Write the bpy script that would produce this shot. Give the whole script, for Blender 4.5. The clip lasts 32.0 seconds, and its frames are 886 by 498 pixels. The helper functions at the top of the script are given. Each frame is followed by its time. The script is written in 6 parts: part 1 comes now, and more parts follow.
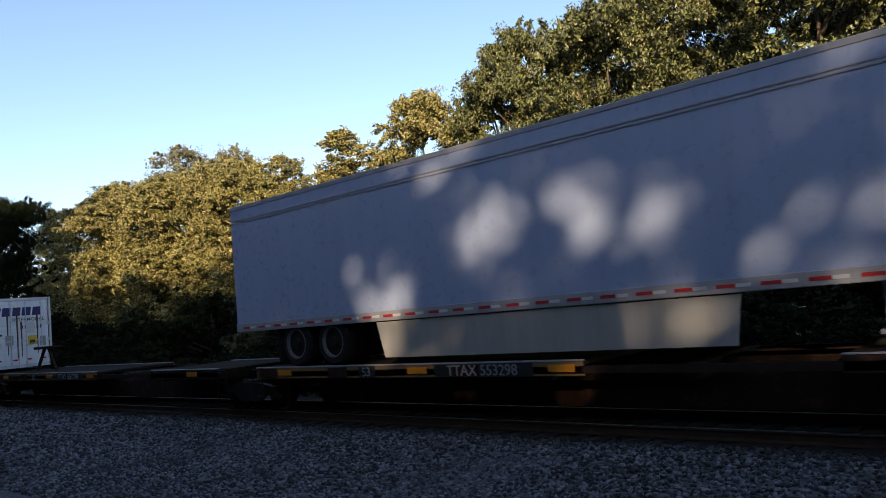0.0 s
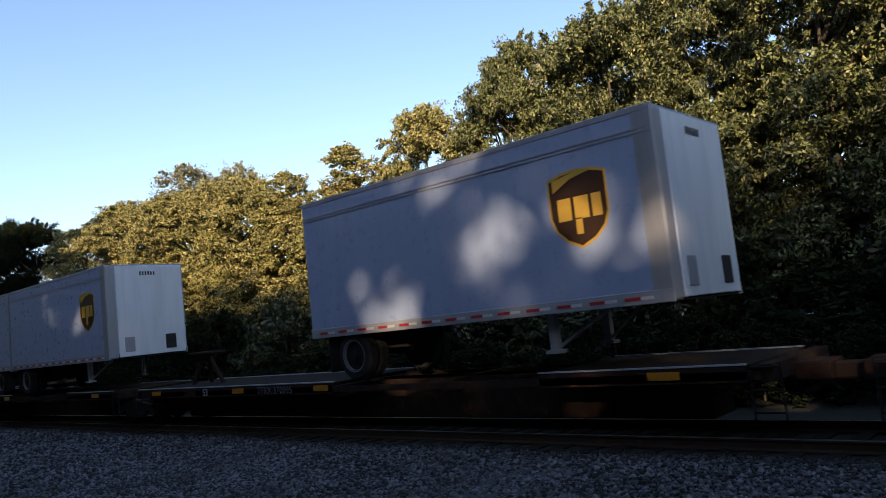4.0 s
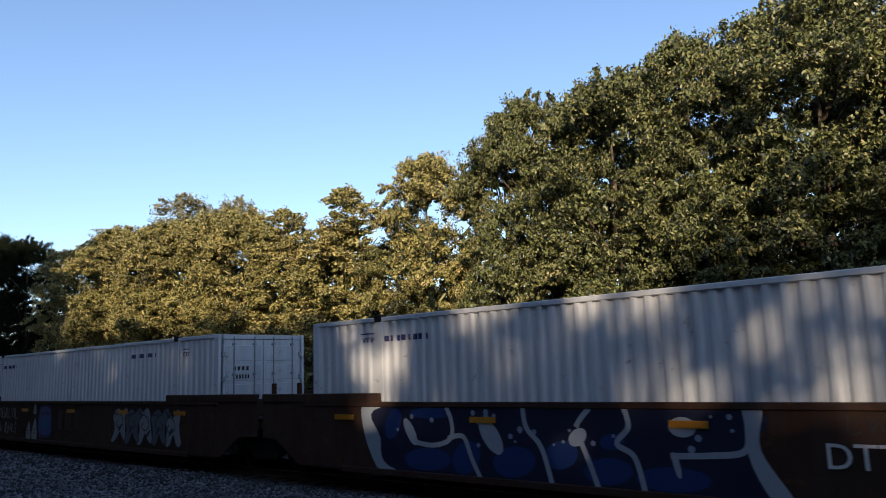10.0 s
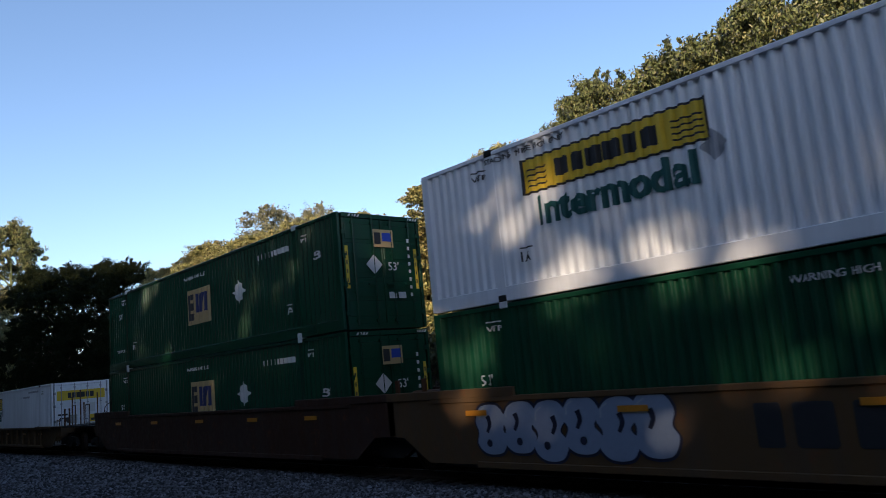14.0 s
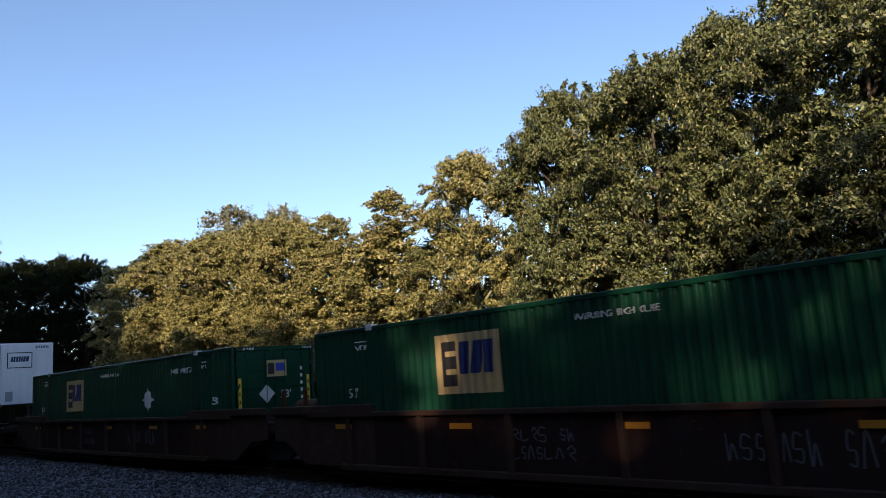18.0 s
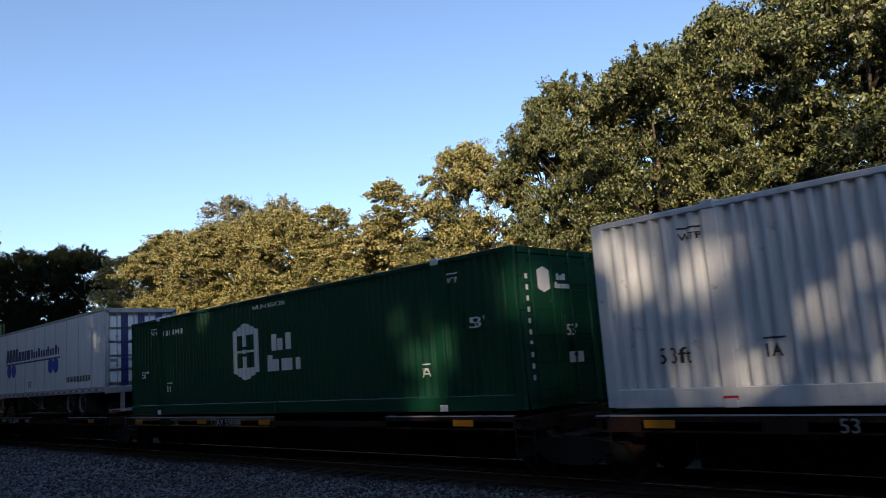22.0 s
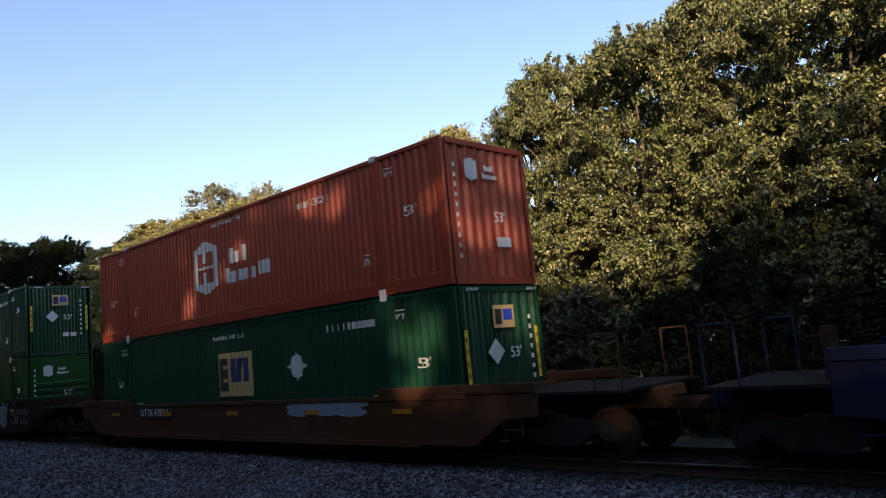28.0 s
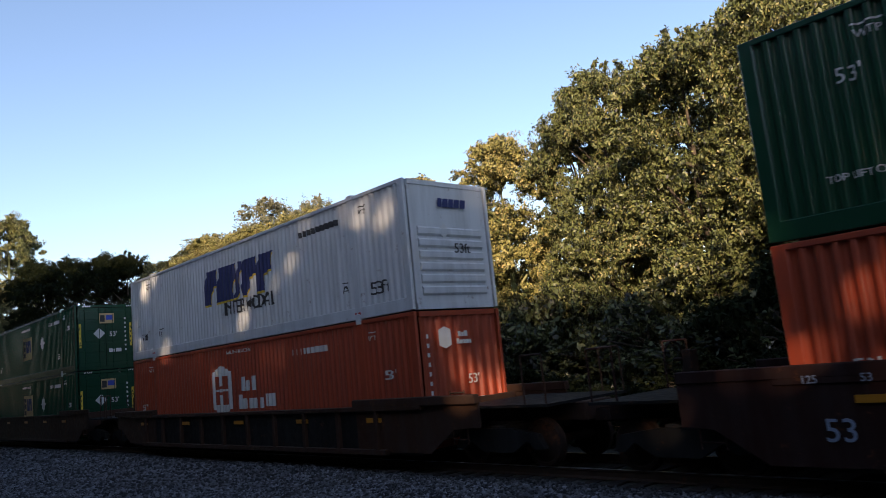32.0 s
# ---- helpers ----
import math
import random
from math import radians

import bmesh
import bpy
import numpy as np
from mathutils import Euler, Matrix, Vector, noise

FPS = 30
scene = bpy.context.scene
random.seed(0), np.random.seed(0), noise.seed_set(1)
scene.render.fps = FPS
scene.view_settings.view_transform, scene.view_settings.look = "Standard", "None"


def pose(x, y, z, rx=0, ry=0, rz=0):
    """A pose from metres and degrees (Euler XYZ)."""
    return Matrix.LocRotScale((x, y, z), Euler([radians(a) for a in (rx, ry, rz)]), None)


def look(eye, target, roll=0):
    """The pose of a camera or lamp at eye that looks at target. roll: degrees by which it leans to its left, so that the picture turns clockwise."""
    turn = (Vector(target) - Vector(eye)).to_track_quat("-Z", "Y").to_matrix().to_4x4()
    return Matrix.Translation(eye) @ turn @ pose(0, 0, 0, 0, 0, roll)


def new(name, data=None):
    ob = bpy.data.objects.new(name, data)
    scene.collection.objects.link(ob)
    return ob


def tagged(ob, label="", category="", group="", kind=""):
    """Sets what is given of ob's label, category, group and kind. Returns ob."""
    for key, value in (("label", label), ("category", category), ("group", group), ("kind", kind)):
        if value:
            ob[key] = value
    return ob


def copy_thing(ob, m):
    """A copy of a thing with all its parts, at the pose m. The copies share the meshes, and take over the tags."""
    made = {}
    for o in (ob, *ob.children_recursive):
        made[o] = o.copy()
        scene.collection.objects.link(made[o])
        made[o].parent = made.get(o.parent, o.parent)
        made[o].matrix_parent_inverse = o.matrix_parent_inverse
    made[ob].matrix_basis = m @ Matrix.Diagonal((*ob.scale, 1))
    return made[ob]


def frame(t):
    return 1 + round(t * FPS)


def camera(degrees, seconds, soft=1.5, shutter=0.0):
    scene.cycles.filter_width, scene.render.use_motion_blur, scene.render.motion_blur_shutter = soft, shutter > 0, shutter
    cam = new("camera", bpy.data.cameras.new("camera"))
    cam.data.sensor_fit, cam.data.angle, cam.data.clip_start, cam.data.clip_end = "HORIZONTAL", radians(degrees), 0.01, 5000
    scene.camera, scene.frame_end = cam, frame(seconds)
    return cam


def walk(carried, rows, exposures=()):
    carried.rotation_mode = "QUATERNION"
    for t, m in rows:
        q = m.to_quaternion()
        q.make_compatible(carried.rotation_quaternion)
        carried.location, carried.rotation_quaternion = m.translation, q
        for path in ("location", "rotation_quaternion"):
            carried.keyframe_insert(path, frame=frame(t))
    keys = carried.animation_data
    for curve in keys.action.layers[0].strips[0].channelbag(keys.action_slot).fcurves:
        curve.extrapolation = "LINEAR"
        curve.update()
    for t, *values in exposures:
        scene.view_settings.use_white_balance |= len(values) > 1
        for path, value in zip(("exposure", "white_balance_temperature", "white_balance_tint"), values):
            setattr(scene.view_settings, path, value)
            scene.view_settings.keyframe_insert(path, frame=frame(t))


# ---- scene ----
# World: x along the track (the train runs towards +x), y across it away from the camera, z up from the rail tops.
EYE = Vector((0.0, 0.0, 2.1))
TRACK_Y = 11.5
SPEED = 21.05

# seconds, yaw to the left of +y, pitch, lean
AIM = (
    (0, 41.09, 4.52, -5.15), (0.5, 40.91, 4.81, -4.9), (1, 41.11, 4.83, -5.13), (1.5, 40.93, 4.86, -5.14),
    (2, 41.08, 4.82, -5.55), (2.5, 41.64, 4.93, -5.62), (3, 41.1, 5.5, -6.11), (3.5, 41.11, 5.28, -6.06),
    (5.5, 42.9, 7.22, -7.08), (6, 42.62, 6.47, -6.91), (6.5, 43.58, 6.51, -7.06), (7, 44.67, 6.64, -5.21),
    (7.5, 41.52, 7.94, -2.87), (8, 42.35, 10.61, -1.39), (8.5, 41.83, 10.29, -1.22), (9, 40.63, 9.72, -1.58),
    (9.5, 41.31, 9.87, -1.85), (10, 40.71, 9.33, -1.93), (10.5, 40.35, 9.83, -1.37), (11, 40, 9.61, -1.38),
    (11.5, 40.23, 9.98, -1.23), (12, 40.27, 9.91, -1.34), (12.5, 41.29, 9.86, -2.44), (13, 46.2, 9.44, -5.16),
    (13.5, 47.33, 9.19, -5.57), (15.5, 44.54, 9.32, -4.5), (16, 44.32, 9.49, -4.36), (16.5, 44.17, 9.4, -4.56),
    (17, 44.29, 9.61, -4.14), (17.5, 44.23, 9.51, -4.11), (18, 44.13, 9.4, -4.31), (18.5, 43.8, 9.16, -4.28),
    (19, 43.5, 9.36, -4.52), (19.5, 43.74, 9.31, -4.49), (20, 43.98, 9.39, -4.52), (20.5, 44.59, 9.11, -4.32),
    (21, 44.63, 9.1, -4.25), (21.5, 44.49, 8.97, -4.25), (22, 44.17, 8.69, -4.24), (22.5, 44.05, 8.66, -4.11),
    (23, 44.36, 8.84, -4.12), (23.5, 44.54, 8.52, -4.39), (24, 44.44, 8.28, -4.63), (24.5, 43.38, 7.6, -4.52),
    (25, 43.32, 7.87, -4.67), (25.5, 42.7, 7.92, -4.92), (26, 43.04, 7.92, -4.87), (26.5, 43.53, 8.12, -4.85),
    (28.5, 42.94, 7.34, -5.62), (29, 42.6, 7.63, -5.77), (29.5, 42.36, 8.06, -5.83), (30, 42.11, 7.81, -5.99),
    (30.5, 42.3, 7.71, -6.26), (31, 43.19, 7.93, -6.14), (31.5, 44.99, 7.27, -6.43), (32, 46.91, 8.53, -5.76),
)


def aim(yaw, pitch, lean):
    a, p = radians(yaw), radians(pitch)
    ahead = Vector((-math.sin(a) * math.cos(p), math.cos(a) * math.cos(p), math.sin(p)))
    return look(EYE, EYE + 10 * ahead, lean)


# seconds, stops, white balance
LIGHT = ((0.0, 0.86, 6760, 16), (3.5, 0.84, 6710, 16), (6.0, 0.78, 6510, 16), (7.5, 0.7, 6410, 16), (9.0, 0.6, 6230, 16), (20.0, 0.6, 6230, 16), (22.5, 0.58, 6260, 16), (24.0, 0.7, 6560, 18), (29.0, 0.9, 6860, 19), (32.0, 0.85, 6860, 19))
cam = camera(61.7, 32.0, soft=0.5, shutter=0.05)
walk(cam, [(t, aim(yaw, pitch, lean)) for t, yaw, pitch, lean in AIM], exposures=LIGHT)

# ---- light: a low evening sun behind the camera, shining through the trees on this side of the track ----
SUN_AZ, SUN_EL = radians(35.0), radians(18.0)
TO_SUN = Vector((math.sin(SUN_AZ) * math.cos(SUN_EL), -math.cos(SUN_AZ) * math.cos(SUN_EL), math.sin(SUN_EL)))

world = bpy.data.worlds.new("evening_sky")
scene.world = world
world.use_nodes = True
wn = world.node_tree
sky = wn.nodes.new("ShaderNodeTexSky")
sky.sky_type, sky.sun_disc = "NISHITA", False
sky.sun_elevation, sky.sun_rotation = SUN_EL, radians(180.0) - SUN_AZ
sky.air_density, sky.dust_density, sky.ozone_density = 1.0, 0.7, 2.2
wn.links.new(sky.outputs["Color"], wn.nodes["Background"].inputs["Color"])
wn.nodes["Background"].inputs["Strength"].default_value = 0.15

sun_data = bpy.data.lights.new("sun", "SUN")
sun_data.energy, sun_data.angle, sun_data.color = 4.8, radians(1.1), (1.0, 0.80, 0.55)
sun = new("sun", sun_data)
sun.matrix_basis = look(Vector((0, 0, 60)) + 100 * TO_SUN, Vector((0, 0, 60)))

# ---- materials ----
def blank(name):
    m = bpy.data.materials.new(name)
    m.use_nodes = True
    nt = m.node_tree
    return m, nt, nt.nodes["Principled BSDF"]


def noise_node(nt, scale, detail=4.0, rough=0.6, stretch=None, coord="Object"):
    tc = nt.nodes.new("ShaderNodeTexCoord")
    mp = nt.nodes.new("ShaderNodeMapping")
    if stretch:
        mp.inputs["Scale"].default_value = stretch
    nz = nt.nodes.new("ShaderNodeTexNoise")
    nz.inputs["Scale"].default_value, nz.inputs["Detail"].default_value, nz.inputs["Roughness"].default_value = scale, detail, rough
    nt.links.new(tc.outputs[coord], mp.inputs["Vector"])
    nt.links.new(mp.outputs["Vector"], nz.inputs["Vector"])
    return nz.outputs["Fac"]


def ramp(nt, fac, lo, hi, a=0.0, b=1.0):
    r = nt.nodes.new("ShaderNodeMapRange")
    r.inputs["From Min"].default_value, r.inputs["From Max"].default_value = lo, hi
    r.inputs["To Min"].default_value, r.inputs["To Max"].default_value = a, b
    nt.links.new(fac, r.inputs["Value"])
    return r.outputs["Result"]


def mix(nt, fac, a, b, kind="MIX"):
    x = nt.nodes.new("ShaderNodeMix")
    x.data_type, x.blend_type = "RGBA", kind
    for socket, value in ((x.inputs["Factor"], fac), (x.inputs["A"], a), (x.inputs["B"], b)):
        if isinstance(value, (tuple, list)):
            socket.default_value = (*value[:3], 1.0)
        elif isinstance(value, (int, float)):
            socket.default_value = value
        else:
            nt.links.new(value, socket)
    return x.outputs["Result"]


def bump(nt, bsdf, height, strength, distance):
    b = nt.nodes.new("ShaderNodeBump")
    b.inputs["Strength"].default_value, b.inputs["Distance"].default_value = strength, distance
    nt.links.new(height, b.inputs["Height"])
    nt.links.new(b.outputs["Normal"], bsdf.inputs["Normal"])


def paint(name, rgb, rough=0.45, dirt=0.35, rust=0.0, metal=0.0, wave=0.0):
    """Painted or bare metal: road film, vertical dirt runs, rust spots, slightly uneven sheet."""
    m, nt, bsdf = blank(name)
    grime = tuple(0.45 * c + 0.03 for c in rgb)
    runs = ramp(nt, noise_node(nt, 1.0, 5, 0.65, (3.2, 3.2, 0.35)), 0.42, 0.75, 0.0, dirt)
    film = ramp(nt, noise_node(nt, 0.45, 3, 0.6), 0.35, 0.75, 0.0, dirt * 0.6)
    col = mix(nt, runs, rgb, grime)
    col = mix(nt, film, col, tuple(0.7 * c + 0.02 for c in rgb))
    if rust:
        spots = ramp(nt, noise_node(nt, 3.1, 8, 0.72), 0.66 - 0.14 * rust, 0.74, 0.0, 0.9)
        col = mix(nt, spots, col, (0.13, 0.052, 0.022))
    nt.links.new(col, bsdf.inputs["Base Color"])
    bsdf.inputs["Metallic"].default_value = metal
    if rough > 0.55:
        bsdf.inputs["Specular IOR Level"].default_value = 0.12
    nt.links.new(ramp(nt, noise_node(nt, 6.0, 4), 0.3, 0.7, rough - (0.08 if dirt > 0.12 else 0.03), rough + (0.14 if dirt > 0.12 else 0.06)), bsdf.inputs["Roughness"])
    if wave:
        bump(nt, bsdf, noise_node(nt, 1.3, 2, 0.4), wave, 0.05)
    elif dirt > 0.12:
        bump(nt, bsdf, noise_node(nt, 40, 3, 0.6), 0.08, 0.01)
    return m


def flat_paint(name, rgb, rough=0.5):
    """Decals, stencils and spray paint: thin, slightly patchy."""
    m, nt, bsdf = blank(name)
    wear = ramp(nt, noise_node(nt, 7.0, 6, 0.7), 0.35, 0.8, 0.0, 0.4)
    nt.links.new(mix(nt, wear, rgb, tuple(0.6 * c + 0.02 for c in rgb)), bsdf.inputs["Base Color"])
    bsdf.inputs["Roughness"].default_value = rough
    return m


def leaf_material(name, dark, mid, warm, share):
    m, nt, bsdf = blank(name)
    geo = nt.nodes.new("ShaderNodeNewGeometry")
    rnd = geo.outputs["Random Per Island"]
    patch = ramp(nt, noise_node(nt, 0.35, 3, 0.6), 0.4, 0.66, 0.0, 1.0)
    # shadow gaps in the crown are painted: random near-black leaves and noise patches
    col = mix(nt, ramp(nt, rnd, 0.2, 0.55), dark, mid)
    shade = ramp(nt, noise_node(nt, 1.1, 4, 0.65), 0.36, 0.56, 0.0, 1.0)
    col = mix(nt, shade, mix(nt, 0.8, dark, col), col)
    turn = nt.nodes.new("ShaderNodeMath")
    turn.operation = "MULTIPLY"
    nt.links.new(ramp(nt, rnd, 1.0 - share, 1.0 - 0.6 * share), turn.inputs[0])
    nt.links.new(ramp(nt, patch, 0, 1, 0.25, 1.0), turn.inputs[1])
    col = mix(nt, turn.outputs[0], col, warm)
    nt.links.new(col, bsdf.inputs["Base Color"])
    bsdf.inputs["Roughness"].default_value = 0.46
    bsdf.inputs["Specular IOR Level"].default_value = 0.4
    tr = nt.nodes.new("ShaderNodeBsdfTranslucent")
    nt.links.new(mix(nt, 0.4, col, (0.13, 0.15, 0.035)), tr.inputs["Color"])
    mx = nt.nodes.new("ShaderNodeMixShader")
    mx.inputs["Fac"].default_value = 0.1
    nt.links.new(bsdf.outputs["BSDF"], mx.inputs[1])
    nt.links.new(tr.outputs["BSDF"], mx.inputs[2])
    nt.links.new(mx.outputs["Shader"], nt.nodes["Material Output"].inputs["Surface"])
    return m


def stone_material(name, island=True):
    m, nt, bsdf = blank(name)
    if island:
        rnd = nt.nodes.new("ShaderNodeNewGeometry").outputs["Random Per Island"]
    else:
        rnd = noise_node(nt, 14.0, 6, 0.75)
    col = mix(nt, ramp(nt, rnd, 0.35, 1.0), (0.025, 0.026, 0.03), (0.30, 0.305, 0.33))
    col = mix(nt, ramp(nt, noise_node(nt, 0.6, 4, 0.6), 0.45, 0.75, 0.0, 0.55), col, (0.045, 0.037, 0.03))
    col = mix(nt, ramp(nt, noise_node(nt, 30, 5, 0.7), 0.4, 0.8, 0.0, 0.4), col, (0.05, 0.05, 0.054))
    # ballast darker beside the rails, paler further from them
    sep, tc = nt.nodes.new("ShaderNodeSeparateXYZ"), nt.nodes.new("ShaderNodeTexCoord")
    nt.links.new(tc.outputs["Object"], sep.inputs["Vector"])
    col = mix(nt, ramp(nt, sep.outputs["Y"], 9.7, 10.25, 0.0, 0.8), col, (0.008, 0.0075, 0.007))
    nt.links.new(col, bsdf.inputs["Base Color"])
    bsdf.inputs["Roughness"].default_value = 0.85
    bump(nt, bsdf, noise_node(nt, 22.0, 6, 0.75), 0.9, 0.03)
    return m


def rough_material(name, a, b, scale=6.0, rough=0.9, stretch=None, relief=0.5):
    m, nt, bsdf = blank(name)
    n1 = noise_node(nt, scale, 6, 0.7, stretch)
    n2 = noise_node(nt, scale * 0.15, 3, 0.6)
    col = mix(nt, ramp(nt, n1, 0.3, 0.7), a, b)
    col = mix(nt, ramp(nt, n2, 0.4, 0.7, 0.0, 0.5), col, tuple(0.6 * c for c in a))
    nt.links.new(col, bsdf.inputs["Base Color"])
    bsdf.inputs["Roughness"].default_value = rough
    bsdf.inputs["Specular IOR Level"].default_value = 0.12
    bump(nt, bsdf, n1, relief, 0.02)
    return m


WHITE = paint("white_box_paint", (0.76, 0.78, 0.80), 0.42, 0.3)
OLD_WHITE = paint("weathered_white_paint", (0.61, 0.63, 0.64), 0.5, 0.55, 0.35)
# white sheet; the blue skylight of the shade is put into its colour
SKIN = paint("shade_blue_trailer_skin", (0.34, 0.41, 0.57), 0.3, 0.22, wave=0.12)
SILVER = paint("grey_container_paint", (0.26, 0.28, 0.32), 0.34, 0.4, 0.1)
GREEN = paint("dark_green_paint", (0.006, 0.050, 0.026), 0.2, 0.1)
BRIGHT_GREEN = paint("mid_green_paint", (0.007, 0.062, 0.012), 0.19, 0.1)
OLIVE = paint("olive_green_paint", (0.04, 0.085, 0.016), 0.42, 0.4)
TEAL = paint("faded_green_paint", (0.015, 0.085, 0.045), 0.4, 0.4)
RED = paint("red_orange_paint", (0.36, 0.05, 0.016), 0.42, 0.4)
CAR_BROWN = paint("brown_car_paint", (0.046, 0.021, 0.012), 0.6, 0.7, 0.6)
CAR_YELLOW = paint("dirty_yellow_car_paint", (0.10, 0.056, 0.023), 0.6, 0.75, 0.7)
CAR_BLUE = paint("dark_blue_car_paint", (0.004, 0.009, 0.036), 0.58, 0.5, 0.1)
SILL_YELLOW = paint("faded_yellow_sill_paint", (0.20, 0.12, 0.055), 0.6, 0.7, 0.6)
CAR_MAROON = paint("maroon_car_paint", (0.024, 0.008, 0.006), 0.6, 0.5, 0.35)
CAR_ORANGE = paint("orange_brown_car_paint", (0.075, 0.030, 0.011), 0.6, 0.7, 0.6)
STEEL_DARK = paint("grimy_steel", (0.011, 0.010, 0.009), 0.6, 0.5, 0.4)
RUSTY = paint("rusty_steel", (0.022, 0.011, 0.007), 0.75, 0.5, 0.8)
ALLOY = paint("bare_aluminium", (0.36, 0.36, 0.37), 0.42, 0.4, metal=0.2)
GREY_RAIL = paint("grey_rail_paint", (0.33, 0.34, 0.36), 0.45, 0.5)
POST_GREY = paint("dark_grey_post_paint", (0.11, 0.115, 0.125), 0.45, 0.4)
DULL_RIM = paint("dull_wheel_rim", (0.14, 0.14, 0.145), 0.6, 0.5)
RENTAL = paint("clean_white_trailer_skin", (0.74, 0.77, 0.82), 0.34, 0.2, wave=0.1)
SKIRT = paint("dull_grey_skirt_panel", (0.34, 0.335, 0.31), 0.5, 0.5)
RUBBER = rough_material("tyre_rubber", (0.012, 0.012, 0.012), (0.03, 0.03, 0.03), 20, 0.85)
DARK_GAP = flat_paint("black_paint", (0.012, 0.012, 0.013))
NAVY = flat_paint("navy_lettering", (0.015, 0.025, 0.12))
BLUE = flat_paint("blue_lettering", (0.02, 0.06, 0.42))
INK = flat_paint("black_lettering", (0.02, 0.02, 0.022))
PALE = flat_paint("white_lettering", (0.62, 0.62, 0.60))
GOLD = flat_paint("gold_decal", (0.62, 0.36, 0.05))
BROWN = flat_paint("dark_brown_decal", (0.045, 0.022, 0.012), 0.35)
YELLOW = flat_paint("yellow_decal", (0.70, 0.48, 0.03))
AMBER = flat_paint("amber_reflector", (0.48, 0.19, 0.014), 0.3)
TAN = flat_paint("tan_decal", (0.50, 0.36, 0.16))
PURPLE = flat_paint("purple_decal", (0.035, 0.025, 0.15))
SIGNAL_RED = flat_paint("red_decal", (0.45, 0.02, 0.02))
TEAL_INK = flat_paint("dark_teal_lettering", (0.01, 0.09, 0.08))
SPRAY_BLUE = flat_paint("blue_spray_paint", (0.008, 0.03, 0.13))
SPRAY_NAVY = flat_paint("navy_spray_paint", (0.006, 0.009, 0.03))
SPRAY_WHITE = flat_paint("white_spray_paint", (0.30, 0.34, 0.38))
SPRAY_GREY = flat_paint("pale_blue_spray_paint", (0.22, 0.27, 0.36))
SPRAY_GREEN = flat_paint("yellow_green_spray_paint", (0.075, 0.10, 0.035))
SPRAY_DULL = flat_paint("dull_grey_spray_paint", (0.26, 0.265, 0.27))
RUST_RUN = flat_paint("rust_streak", (0.10, 0.045, 0.02), 0.8)
SPRAY_CYAN = flat_paint("cyan_spray_paint", (0.02, 0.11, 0.2))
SPRAY_SMOKE = flat_paint("thin_grey_spray_paint", (0.10, 0.10, 0.11))
SPRAY_MOSS = flat_paint("moss_green_spray_paint", (0.045, 0.065, 0.022))
SPRAY_LILAC = flat_paint("lilac_grey_spray_paint", (0.16, 0.15, 0.24))
RUST_DARK = flat_paint("dark_red_brown_lettering", (0.03, 0.01, 0.008))
SPRAY_VIOLET = flat_paint("violet_spray_paint", (0.075, 0.08, 0.2))
RAIL_SIDE = paint("rusty_rail", (0.045, 0.026, 0.017), 0.7, 0.5, 0.7)
RAIL_TOP = paint("polished_rail_head", (0.4, 0.4, 0.42), 0.3, 0.1, metal=0.8)
WOOD = rough_material("creosoted_wood", (0.016, 0.012, 0.01), (0.045, 0.036, 0.03), 5.0, 0.9, (0.4, 6, 6), 0.6)
GRAVEL = stone_material("ballast_stone")
GRAVEL_BED = stone_material("ballast_bed", False)
BARK = rough_material("bark", (0.05, 0.04, 0.03), (0.14, 0.11, 0.085), 5.0, 0.95, (3, 3, 0.5), 0.8)
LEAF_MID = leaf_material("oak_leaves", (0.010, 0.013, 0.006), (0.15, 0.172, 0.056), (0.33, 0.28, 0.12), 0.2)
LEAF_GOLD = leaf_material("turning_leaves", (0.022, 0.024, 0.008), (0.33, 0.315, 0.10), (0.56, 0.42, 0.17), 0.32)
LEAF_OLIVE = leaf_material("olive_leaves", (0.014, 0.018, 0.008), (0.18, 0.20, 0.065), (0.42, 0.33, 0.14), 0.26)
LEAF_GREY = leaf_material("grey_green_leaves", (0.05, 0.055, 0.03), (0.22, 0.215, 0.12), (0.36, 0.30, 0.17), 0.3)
# shrub leaves, darkened in colour for the shade they stand in
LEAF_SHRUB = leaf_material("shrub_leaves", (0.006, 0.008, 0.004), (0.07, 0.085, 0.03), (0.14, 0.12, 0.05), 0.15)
# leaves in deep shade: the shade is put into a near-black, dull colour
LEAF_SHADED = leaf_material("shaded_leaves", (0.005, 0.008, 0.003), (0.014, 0.02, 0.007), (0.03, 0.028, 0.01), 0.1)
LEAF_SHADED.node_tree.nodes["Principled BSDF"].inputs["Roughness"].default_value = 0.75
LEAF_SHADED.node_tree.nodes["Principled BSDF"].inputs["Specular IOR Level"].default_value = 0.1

# ---- building helpers ----
def mesh_of(bm, name):
    me = bpy.data.meshes.new(name)
    bm.to_mesh(me)
    bm.free()
    return me


def placed(name, me, material, parent=None, at=None, label=""):
    """One object on the mesh me, with a material of its own."""
    ob = new(name, me)
    if not me.materials:
        me.materials.append(None)
    slot = ob.material_slots[0]
    slot.link = "OBJECT"
    slot.material = material
    if parent:
        ob.parent = parent
    if at is not None:
        ob.matrix_basis = at
    return tagged(ob, label)


def part(name, bm, material, parent, label="", at=None):
    return placed(name, mesh_of(bm, name), material, parent, at, label)


STORE = {}


def shared(key, make):
    """A mesh that is made once and shared by alike pieces."""
    if key not in STORE:
        bm = bmesh.new()
        make(bm)
        STORE[key] = mesh_of(bm, str(key[0]))
    return STORE[key]


